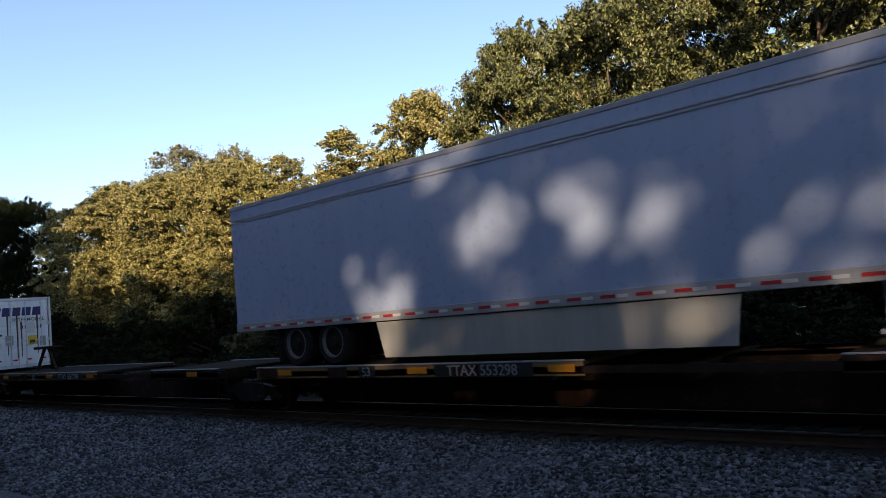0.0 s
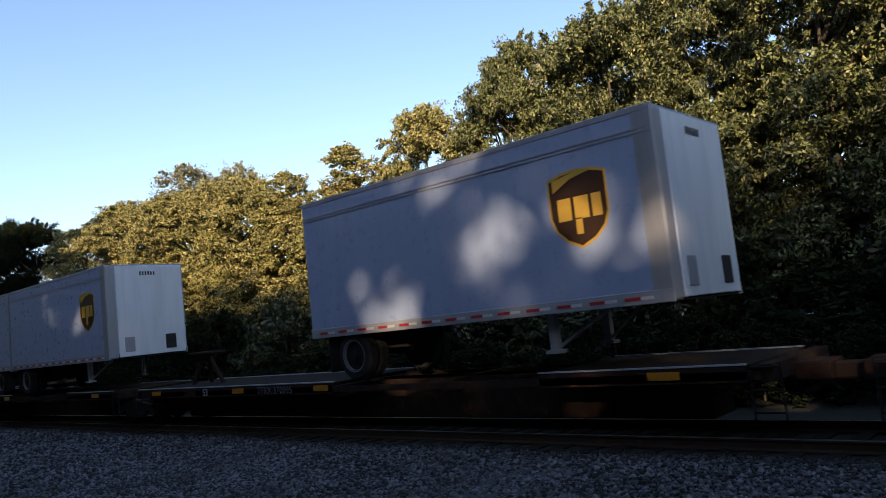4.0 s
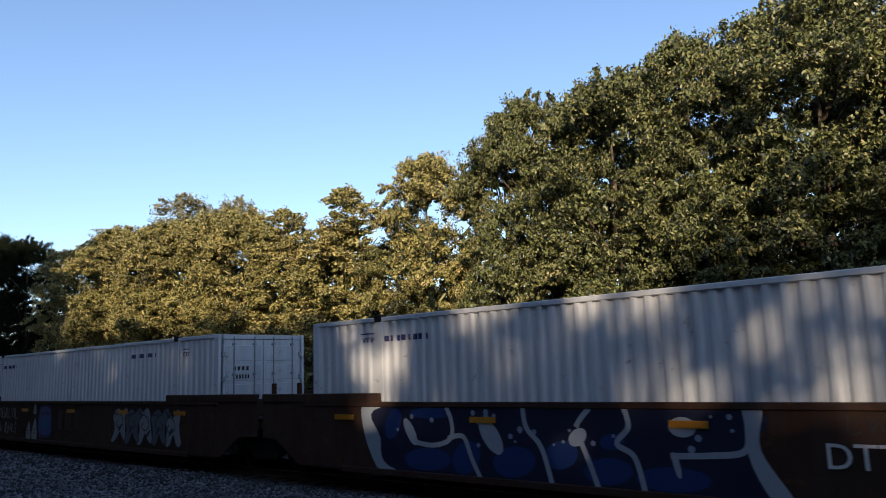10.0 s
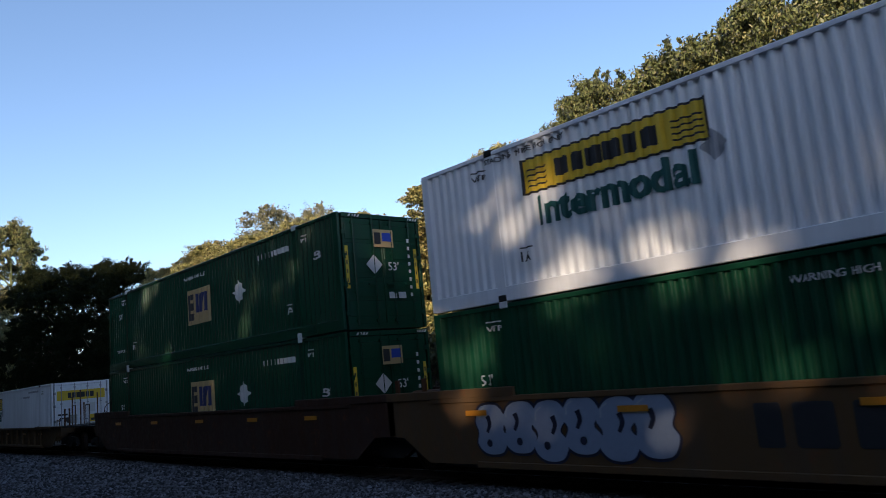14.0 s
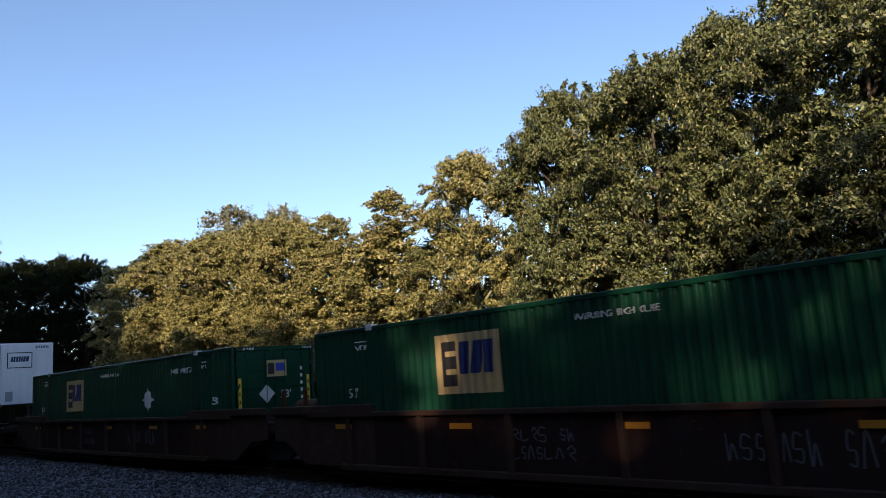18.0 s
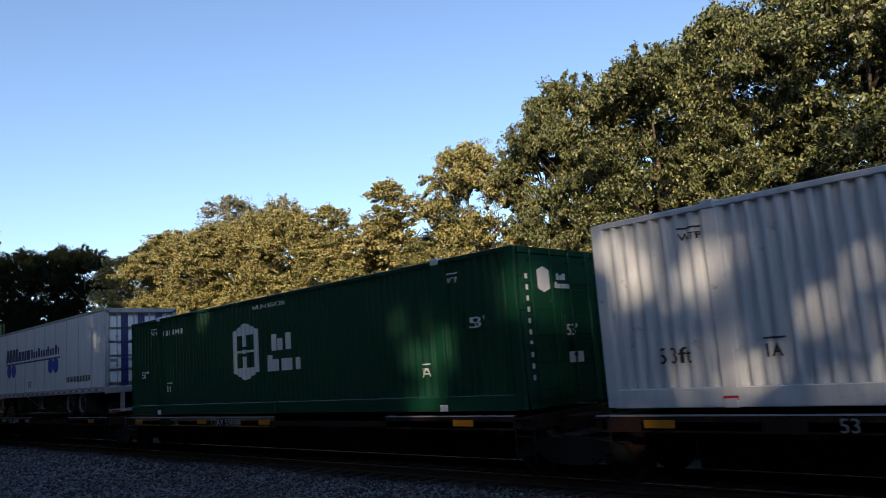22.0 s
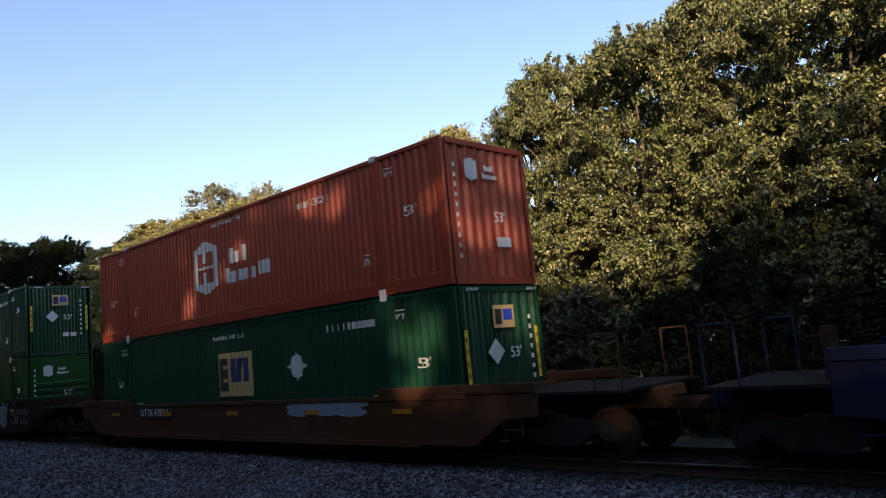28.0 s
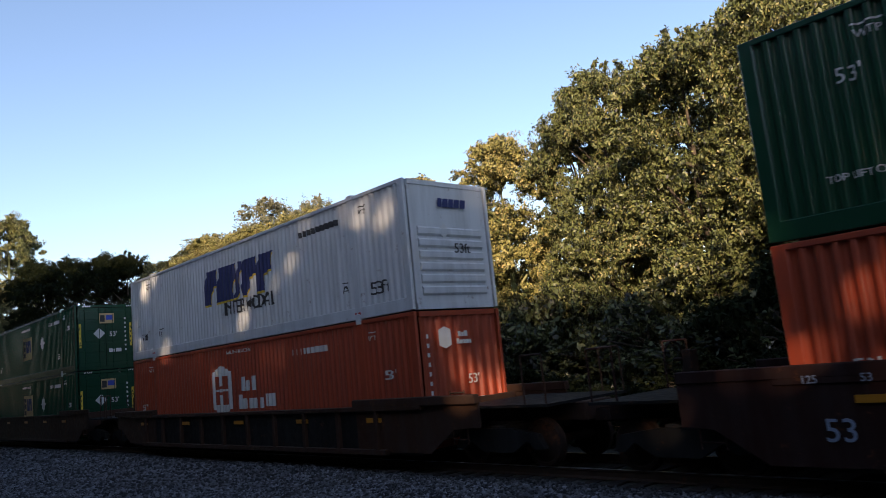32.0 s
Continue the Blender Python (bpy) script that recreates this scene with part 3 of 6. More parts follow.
def rolled(profile, cut=0.017):
    """The run of points with every fold rolled to a small radius, as pressed steel has it."""
    out = [profile[0]]
    for p, q, r in zip(profile, profile[1:], profile[2:]):
        a, b = Vector(p) - Vector(q), Vector(r) - Vector(q)
        a, b = a * min(0.45, cut / max(a.length, 1e-6)), b * min(0.45, cut / max(b.length, 1e-6))
        out += [tuple(Vector(q) + a), tuple(Vector(q) + 0.25 * (a + b)), tuple(Vector(q) + b)]
    return out + [profile[-1]]


def sheet(bm, profile, z0, z1):
    """A folded sheet: a run of (x, y) points drawn up from z0 to z1."""
    profile = rolled(profile)
    low = [bm.verts.new((x, y, z0)) for x, y in profile]
    high = [bm.verts.new((x, y, z1)) for x, y in profile]
    for i in range(len(profile) - 1):
        bm.faces.new((low[i], low[i + 1], high[i + 1], high[i])).smooth = True


def ribs(x0, x1, y, deep, pitch):
    """Trapezoid corrugation along x."""
    n = max(1, round((x1 - x0) / pitch))
    p = (x1 - x0) / n
    out = []
    for i in range(n):
        a = x0 + i * p
        out += [(a, y), (a + 0.33 * p, y), (a + 0.5 * p, y + deep), (a + 0.83 * p, y + deep)]
    return out + [(x1, y)]


def side_sheet(x0, x1, pitch, deep):
    return shared(("side_panel", x0, x1, pitch, deep), lambda bm: sheet(bm, ribs(x0, x1, 0, deep, pitch), 0.28, BOX_H - 0.09))


RIBBED = {}
SPANS = ((-BOX_L + 0.13, -14.28), (-14.06, -2.09), (-1.87, -0.13))


def rib_line(pitch, deep):
    """The folds of a container's whole side, as one run of (x, depth)."""
    run = []
    for x0, x1 in SPANS:
        run += [(x0 - 0.004, -0.012)] + ribs(x0, x1, 0.0, deep, pitch) + [(x1 + 0.004, -0.012)]
    return np.array([p[0] for p in run]), np.array([p[1] for p in run])


def fold(bm, line, x0, scale, axis):
    """Lay a flat painted shape into the folds of the side behind it."""
    xs, ds = line
    here = [x0 + scale * v.co.x for v in bm.verts]
    for x in xs[(xs > min(here) + 0.002) & (xs < max(here) - 0.002)]:
        bmesh.ops.bisect_plane(bm, geom=bm.verts[:] + bm.edges[:] + bm.faces[:], plane_co=((x - x0) / scale, 0, 0), plane_no=(1, 0, 0))
    for v in bm.verts:
        d = float(np.interp(x0 + scale * v.co.x, xs, ds))
        if axis == "y":
            v.co.y += d
        else:
            v.co.z -= d


def words(text, size, material, parent, x, y, z, turn=0.0, stretch=1.0, bold=0.002, facing="side", shear=0.0):
    """Lettering laid on a side (facing the camera) or on the leading end."""
    key = ("lettering", text, bold, shear)
    if key not in STORE:
        cu = bpy.data.curves.new("lettering", "FONT")
        cu.body, cu.size, cu.extrude, cu.offset, cu.shear = text, 1.0, 0.004, bold, shear
        cu.align_x, cu.align_y, cu.resolution_u = "CENTER", "CENTER", 3
        ob = bpy.data.objects.new("lettering", cu)
        scene.collection.objects.link(ob)
        STORE[key] = bpy.data.meshes.new_from_object(ob.evaluated_get(bpy.context.evaluated_depsgraph_get()))
        bpy.data.objects.remove(ob)
    me, line = STORE[key], RIBBED.get(parent.name) if facing == "side" else None
    if line:
        key = ("lettering", text, bold, shear, x, size, stretch, len(line[0]))
        if key not in STORE:
            bm = bmesh.new()
            bm.from_mesh(me)
            fold(bm, line, x, size * stretch, "z")
            STORE[key] = mesh_of(bm, "lettering")
        me = STORE[key]
    m = pose(x, y, z, 90, 0, 90 if facing == "end" else 0) @ pose(0, 0, 0, 0, 0, turn) @ Matrix.Diagonal((size * stretch, size, 1, 1))
    return placed("lettering", me, material, parent, m)


def mark(name, outline, material, parent, y=-HALF - 0.006, thick=0.004, facing="side", x=0.0, label=""):
    """A flat painted shape. Outline: (x, z) pairs on the side, or (y, z) pairs on the leading end at x."""
    bm = bmesh.new()
    prism(bm, outline, -thick, 0.0)
    if facing == "side" and parent.name in RIBBED:
        fold(bm, RIBBED[parent.name], 0.0, 1.0, "y")
    at = pose(0, y + thick, 0) if facing == "side" else pose(x + thick, 0, 0, 0, 0, 90)
    return part(name, bm, material, parent, label, at)


def rect(x0, x1, z0, z1, slant=0.0):
    return [(x0, z0), (x1, z0), (x1 + slant * (z1 - z0), z1), (x0 + slant * (z1 - z0), z1)]


def blocks(parent, material, x0, x1, z0, z1, count, slant=0.0, y=-HALF - 0.006, gap=0.16, facing="side", x=0.0, name="logo_shape", seed=1, low=""):
    """A word mark drawn as a run of plain blocks of uneven width."""
    r = random.Random(seed)
    w = [r.uniform(0.75, 1.25) for _ in range(count)]
    total, a = sum(w), x0
    for i, k in enumerate(w):
        b = a + (x1 - x0) * k / total
        e, top = b - gap * (b - a), z1 if low[i:i + 1] != "0" else z0 + 0.72 * (z1 - z0)
        c = 0.07 * min(e - a, top - z0)
        shape = [(a, z0 + c), (a + c, z0), (e - c, z0), (e, z0 + c), (e, top - c), (e - c, top), (a + c, top), (a, top - c)]
        mark(name, [(p + slant * (q - z0), q) for p, q in shape], material, parent, y, facing=facing, x=x)
        a = b


def bars(parent, material, x0, x1, z, height, count=1, y=-HALF - 0.006, facing="side", x=0.0):
    """Small writing that cannot be read, as plain bars."""
    step = (x1 - x0) / count
    for i in range(count):
        mark("bar", rect(x0 + i * step, x0 + (i + (0.55 if count > 2 else 0.8)) * step, z, z + height), material, parent, y, 0.003, facing, x)


def hexagon(cx, cz, w, h, cut=0.27):
    return [(cx - w / 2, cz - h / 2 + cut * h * 0.55), (cx, cz - h / 2), (cx + w / 2, cz - h / 2 + cut * h * 0.55), (cx + w / 2, cz + h / 2 - cut * h * 0.55), (cx, cz + h / 2), (cx - w / 2, cz + h / 2 - cut * h * 0.55)]


def door_end(c, material, rods, height=BOX_H, label=""):
    """Double doors with two lock rods and four hinges each, on the leading end."""
    for y0, y1 in ((-1.17, -0.01), (0.01, 1.17)):
        def leaf(bm, y0=y0, y1=y1):
            box(bm, -0.06, 0.0, y0, y1, 0.14, height - 0.14, 0.006)
        door = placed("door", shared(("door", y0, height), leaf), material, c, None, label)
        tall = (height - 0.5) / 5
        panel = shared(("door_panel", y0, height), lambda bm: box(bm, -0.02, 0.012, y0 + 0.06, y1 - 0.06, 0.03, tall - 0.06, 0.008))
        for i in range(5):
            placed("door_panel", panel, material, door, pose(0, 0, 0.28 + i * tall))
        for y in (y0 + 0.28, y1 - 0.28):
            def bar(bm, y=y):
                rod(bm, (0.045, y, 0.08), (0.045, y, height - 0.06), 0.018, seg=8)
                for z in (0.2, 0.9, 1.9, height - 0.25):
                    box(bm, 0.0, 0.06, y - 0.04, y + 0.04, z - 0.03, z + 0.03)
                box(bm, 0.03, 0.07, y - 0.22, y, 1.08, 1.13)
            placed("lock_rod", shared(("lock_rod", y, height), bar), rods, door)
        side = y0 if y0 < -0.5 else y1
        for z in (0.4, 1.1, 1.8, 2.4):
            placed("hinge", shared(("hinge", side), lambda bm: box(bm, -0.02, 0.03, side - 0.05, side + 0.05, -0.06, 0.06, 0.008)), rods, door, pose(0, 0, z))


def front_end(c, material, style):
    if style == "ribs":
        me = shared(("front_wall", style), lambda bm: sheet(bm, ribs(-1.16, 1.16, 0, 0.07, 0.29), 0.15, BOX_H - 0.12))
        placed("front_wall", me, material, c, pose(-0.03, 0, 0, 0, 0, 90))
    else:
        wall = box_part("front_wall", (-0.06, -0.02, -1.17, 1.17, 0.14, BOX_H - 0.12), material, c)
        slat = shared(("wall_slat",), lambda bm: prism(bm, [(-0.03, 0.0), (0.0, 0.0), (0.035, 0.05), (0.035, 0.17), (0.0, 0.21), (-0.03, 0.21)], -0.98, 0.98))
        for i in range(6):
            placed("wall_slat", slat, material, wall, pose(-0.01, 0, 0.3 + 0.265 * i))


def container(u, z, material, label, end="ribs", rail=None, cast=None, pitch=0.207, deep=0.066, style="ribs", group="containers on the train"):
    c = thing("shipping_container", label, "container", group)
    rail = rail or material
    if style == "ribs":
        RIBBED[c.name] = rib_line(pitch, deep)
    spans = SPANS
    for y, s in ((-HALF + 0.005, 1), (HALF - 0.005, -1)):
        for x0, x1 in spans:
            if style == "ribs":
                me = side_sheet(x0, x1, pitch, deep)
                placed("side_panel", me, material, c, pose(0, y, 0) if s > 0 else pose(x0 + x1, y, 0, 0, 0, 180))
            else:
                n = max(1, round((x1 - x0) / 0.62))
                p = (x1 - x0) / n
                plate = shared(("side_plate", round(p, 3)), lambda bm: box(bm, 0.03, p - 0.03, -0.014, 0.014, 0.17, BOX_H - 0.09))
                post = shared(("panel_post",), lambda bm: box(bm, -0.045, 0.045, -0.02, 0.02, 0.17, BOX_H - 0.09, 0.006))
                for i in range(n):
                    placed("side_plate", plate, material, c, pose(x0 + i * p, y + 0.02 * s, 0))
                    if i:
                        placed("panel_post", post, POST_GREY, c, pose(x0 + i * p, y + 0.012 * s, 0))
        y0, y1 = (y - 0.012, y + 0.07) if s > 0 else (y - 0.07, y + 0.012)
        box_part("bottom_rail", (-BOX_L + 0.1, -0.1, y0, y1, 0.0, 0.28), rail, c, bevel=0.012)
        box_part("top_rail", (-BOX_L + 0.1, -0.1, y0, y1, BOX_H - 0.09, BOX_H), rail, c, bevel=0.012)
        for x in (-BOX_L, -14.28, -2.09, -0.2):
            wide = 0.2 if x in (-BOX_L, -0.2) else 0.22
            dims = (0, wide, y0 - 0.002, y1 + 0.002, 0.01, BOX_H - 0.004)
            placed("post", shared(("post", *dims), lambda bm: box(bm, *dims, bevel=0.01)), rail, c, pose(x, 0, 0))
        for x in (-14.17, -1.98):
            for zz in (BOX_H - 0.09, -0.005):
                dims = (-0.1, 0.1, y0 - 0.02, y1 + 0.06 * s, 0, 0.13)
                placed("corner_casting", shared(("corner_casting", *dims), lambda bm: box(bm, *dims, bevel=0.012)), cast or rail, c, pose(x, 0, zz))
    box_part("roof", (-BOX_L + 0.1, -0.1, -1.25, 1.25, BOX_H - 0.05, BOX_H - 0.02), material, c)
    box_part("floor", (-BOX_L + 0.1, -0.1, -1.25, 1.25, 0.06, 0.14), STEEL_DARK, c)
    box_part("rear_wall", (-BOX_L, -BOX_L + 0.05, -1.2, 1.2, 0.1, BOX_H - 0.05), material, c)
    if end == "doors":
        door_end(c, material, rail if rail != material else GREY_RAIL if material in (WHITE, OLD_WHITE, SILVER) else material)
    else:
        front_end(c, material, end)
    box_part("end_sill", (-0.12, 0.0, -1.16, 1.16, 0.0, 0.14), rail, c)
    box_part("end_header", (-0.12, 0.0, -1.16, 1.16, BOX_H - 0.12, BOX_H - 0.01), rail, c)
    return rolling(c, u, z)


def wheel(parent, x, y, z, r=0.5, wide=0.26, hub=ALLOY):
    def tyre(bm):
        prof = [(r - 0.2, -wide / 2), (r - 0.04, -wide / 2), (r, -wide / 2 + 0.05), (r, wide / 2 - 0.05), (r - 0.04, wide / 2), (r - 0.2, wide / 2)]
        n = 24
        ring = [[bm.verts.new((p * math.cos(a), q, p * math.sin(a))) for p, q in prof] for a in (2 * math.pi * i / n for i in range(n))]
        for i in range(n):
            for j in range(len(prof) - 1):
                bm.faces.new((ring[i][j], ring[(i + 1) % n][j], ring[(i + 1) % n][j + 1], ring[i][j + 1]))
        bmesh.ops.recalc_face_normals(bm, faces=bm.faces)
    def rim(bm):
        rod(bm, (0, -wide / 2 + 0.06, 0), (0, wide / 2, 0), r - 0.2, seg=20)
        rod(bm, (0, -wide / 2 - 0.02, 0), (0, 0, 0), 0.11, seg=12)
    t = placed("wheel", shared(("tyre", r, wide), tyre), RUBBER, parent, pose(x, y, z))
    placed("rim", shared(("rim", r, wide), rim), hub, t)
    def lip(bm):
        n = 24
        ring = [[bm.verts.new((q * math.cos(a), d, q * math.sin(a))) for q, d in ((r - 0.19, -wide / 2 - 0.004), (r - 0.165, -wide / 2 - 0.012), (r - 0.165, -wide / 2 + 0.03), (r - 0.21, -wide / 2 + 0.05))] for a in (2 * math.pi * i / n for i in range(n))]
        for i in range(n):
            for j in range(4):
                bm.faces.new((ring[i][j], ring[(i + 1) % n][j], ring[(i + 1) % n][(j + 1) % 4], ring[i][(j + 1) % 4]))
        bmesh.ops.recalc_face_normals(bm, faces=bm.faces)
    if y < -1:
        if hub == WHITE:
            hole = shared(("hand_hole", r), lambda bm: rod(bm, (0.2, -wide / 2 + 0.03, 0), (0.2, -wide / 2 + 0.065, 0), 0.042, seg=8))
            for k in range(5):
                placed("hand_hole", hole, DARK_GAP, t, pose(0, 0, 0, 0, 72 * k + 20, 0))
            placed("hub_cap", shared(("hub_cap", r), lambda bm: rod(bm, (0, -wide / 2 - 0.05, 0), (0, -wide / 2 - 0.018, 0), 0.07, 0.09, seg=10)), ALLOY, t)
        placed("rim_lip", shared(("rim_lip", r, wide), lip), ALLOY if hub == WHITE else DULL_RIM, t)
    return t


def trailer(u, length, label, nose_leads, axles, z=2.03, top=5.0, skirt=None, deck=1.1, roll_door=True, line=True, skin=None, tape=1, door_marks=(), hub=STEEL_DARK, rails=None, seams=0, bogie=2.2):
    """A box trailer riding on its wheels and a hitch; its leading end is nose or tail."""
    t = thing("box_trailer", label, "trailer", "trailers on the train")
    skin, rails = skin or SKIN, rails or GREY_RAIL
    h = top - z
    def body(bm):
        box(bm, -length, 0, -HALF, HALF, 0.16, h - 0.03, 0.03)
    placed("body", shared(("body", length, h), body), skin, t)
    for y in (-HALF - 0.012, HALF - 0.03):
        box_part("bottom_rail", (-length, 0, y, y + 0.045, 0.0, 0.2), rails, t, bevel=0.01)
        box_part("top_rail", (-length, 0, y, y + 0.045, h - 0.1, h), rails, t, bevel=0.01)
    if line:
        for zz in (h - 0.42, h - 0.36):
            box_part("side_moulding", (-length + 0.05, -0.05, -HALF - 0.015, -HALF, zz, zz + 0.025), rails, t)
    box_part("floor", (-length + 0.02, -0.02, -1.24, 1.24, 0.02, 0.16), STEEL_DARK, t)
    box_part("roof", (-length + 0.02, -0.02, -1.26, 1.26, h - 0.03, h - 0.005), skin, t)
    tail = -length if nose_leads else 0.0
    d = -1 if nose_leads else 1
    for i in range(1, seams):
        box_part("panel_seam", (-0.012, 0.012, -HALF - 0.006, -HALF + 0.001, 0.2, h - 0.1), rails, t).matrix_basis = pose(-length * i / seams, 0, 0)
    # side marker tape
    n = int(length / 0.62) if tape == 1 else 10
    for i in range(n):
        x = -length + 0.3 + i * (length - 0.5) / n
        box_part("reflector_tape", (0, 0.27, -HALF - 0.02, -HALF - 0.012, 0.07, 0.12), (SIGNAL_RED, PALE)[0], t).matrix_basis = pose(x, 0, 0)
        box_part("reflector_tape", (0, 0.2, -HALF - 0.021, -HALF - 0.012, 0.07, 0.12), PALE, t).matrix_basis = pose(x + 0.27, 0, 0)
    # tail frame
    if not nose_leads:
        for y0 in (-HALF, HALF - 0.14):
            box_part("tail_post", (-0.02, 0.05, y0, y0 + 0.14, 0.1, h - 0.05), ALLOY, t, bevel=0.012)
        box_part("tail_header", (-0.02, 0.05, -HALF, HALF, h - 0.16, h), ALLOY, t, bevel=0.012)
        box_part("tail_sill", (-0.02, 0.06, -HALF, HALF, -0.05, 0.16), ALLOY, t, bevel=0.012)
        if roll_door:
            for i in range(6):
                zz = 0.17 + i * (h - 0.33) / 6
                box_part("door_slat", (-0.03, 0.015, -1.15, 1.15, 0, (h - 0.33) / 6 - 0.008), WHITE, t, bevel=0.006).matrix_basis = pose(0, 0, zz)
        else:
            door_end(t, WHITE, ALLOY, h)
        for y in (-0.75, 0.6):
            box_part("bumper_post", (-0.1, 0.0, y, y + 0.14, -0.72, -0.05), ALLOY, t)
        box_part("bumper", (-0.06, 0.04, -1.15, 1.15, -0.72, -0.6), ALLOY, t, bevel=0.01)
        for i in range(6):
            box_part("bumper_tape", (0.041, 0.046, 0, 0.3, -0.69, -0.63), (SIGNAL_RED, PALE)[i % 2], t).matrix_basis = pose(0, -1.1 + 0.36 * i, 0)
    else:
        box_part("nose_corner", (-0.35, 0.012, -HALF - 0.008, -HALF + 0.3, 0.02, h - 0.04), ALLOY, t, bevel=0.03)
        box_part("nose_panel", (-0.02, 0.02, -HALF + 0.32, HALF - 0.05, 0.05, h - 0.05), WHITE, t, bevel=0.015)
        for y0, w in ((-0.8, 0.32), (0.55, 0.36)):
            box_part("connection_box", (0.02, 0.04, y0, y0 + w, 0.2, 0.66), (GREY_RAIL, DARK_GAP)[y0 > 0], t, bevel=0.01)
    # running gear
    r = 0.5
    for k in range(axles):
        x = tail - d * (bogie + 1.25 * k) if axles > 1 else tail - d * 1.25
        rod_me = shared(("axle",), lambda bm: rod(bm, (0, -1.05, 0), (0, 1.05, 0), 0.07))
        placed("axle", rod_me, STEEL_DARK, t, pose(x, 0, deck + r - z))
        for y in (-1.12, -0.82, 0.82, 1.12):
            wheel(t, x, y, deck + r - z, r, hub=hub)
    mid = tail - d * (1.25 if axles == 1 else bogie + 0.65)
    box_part("suspension_frame", (-0.9, 0.9, -0.55, 0.55, -0.35, 0.02), STEEL_DARK, t).matrix_basis = pose(mid, 0, 0)
    box_part("mud_flap", (-0.01, 0.01, -1.25, -0.65, -0.75, 0.0), RUBBER, t).matrix_basis = pose(mid + d * (0.75 if axles == 1 else 1.3), 0, 0)
    nose = 0.0 if nose_leads else -length
    for y in (-0.9, 0.9):
        def leg(bm, y=y):
            box(bm, -0.07, 0.07, y - 0.07, y + 0.07, -0.62, 0.02)
            rod(bm, (0, y, -0.6), (0.9 * d * -1, y * 0.6, 0.0), 0.03)
            box(bm, -0.14, 0.14, y - 0.12, y + 0.12, -0.66, -0.6)
        placed("landing_leg", shared(("landing_leg", y, d), leg), ALLOY, t, pose(nose + d * 2.4, 0, 0))
    if skirt:
        x0, x1, low = skirt
        mark("side_skirt", [(x0 + 0.18, low), (x1 - 0.12, low), (x1, -0.02), (x0, -0.02)], SKIRT, t, y=-HALF + 0.03, thick=0.02)
    return rolling(t, u, z)


def truck(car, x, end=False):
    """A two-axle railway truck."""
    def frame_side(bm):
        prism(bm, [(-1.15, 0.36), (-1.0, 0.62), (-0.35, 0.72), (0.35, 0.72), (1.0, 0.62), (1.15, 0.36), (0.95, 0.34), (0.75, 0.5), (0.38, 0.28), (-0.38, 0.28), (-0.75, 0.5), (-0.95, 0.34)], -0.07, 0.07)
    bolster = box_part("truck", (-0.2, 0.2, -1.05, 1.05, 0.5, 0.78), STEEL_DARK, car, "grimy cast-steel railway truck", bevel=0.03)
    bolster.matrix_basis = pose(x, 0, 0)
    for y in (-1.03, 1.03):
        placed("side_frame", shared(("side_frame",), frame_side), STEEL_DARK, bolster, pose(0, y, 0))
        for k in (-0.13, 0.0, 0.13):
            placed("spring", shared(("spring",), lambda bm: rod(bm, (0, 0, 0.32), (0, 0, 0.55), 0.055, seg=8)), RUSTY, bolster, pose(k, y, 0))
    def wheels(bm):
        # one turned shape: axle, wheel disc, tread and flange on both hands
        run = [(0.0, -1.02), (0.08, -1.02), (0.08, -0.83), (0.14, -0.82), (0.34, -0.78), (0.36, -0.82), (0.42, -0.82), (0.43, -0.71), (0.455, -0.69), (0.455, -0.665), (0.36, -0.665), (0.34, -0.72), (0.14, -0.7), (0.09, -0.66), (0.08, -0.4)]
        run += [(r, -y) for r, y in reversed(run)]
        n = 26
        ring = [[bm.verts.new((r * math.cos(a), y, r * math.sin(a))) for r, y in run[1:-1]] for a in (2 * math.pi * i / n for i in range(n))]
        for i in range(n):
            for k in range(len(run) - 3):
                bm.faces.new((ring[i][k], ring[(i + 1) % n][k], ring[(i + 1) % n][k + 1], ring[i][k + 1]))
        for k in (0, -1):
            bm.faces.new([q[k] for q in ring])
        bmesh.ops.recalc_face_normals(bm, faces=bm.faces)
    for dx in (-0.88, 0.88):
        placed("wheelset", shared(("wheelset",), wheels), RUSTY, bolster, pose(dx, 0, 0.425), "rusty steel wheelset with bright treads")
    return bolster


def ladder(car, x, y, z0, z1, material):
    def make(bm):
        for dx in (-0.2, 0.2):
            rod(bm, (dx, 0, z0), (dx, 0, z1), 0.015, seg=6)
        n = max(2, round((z1 - z0) / 0.3))
        for i in range(n):
            z = z0 + 0.1 + i * (z1 - z0 - 0.15) / (n - 1)
            rod(bm, (-0.2, 0, z), (0.2, 0, z), 0.014, seg=6)
    placed("ladder", shared(("ladder", z0, z1), make), material, car, pose(x, y, 0))


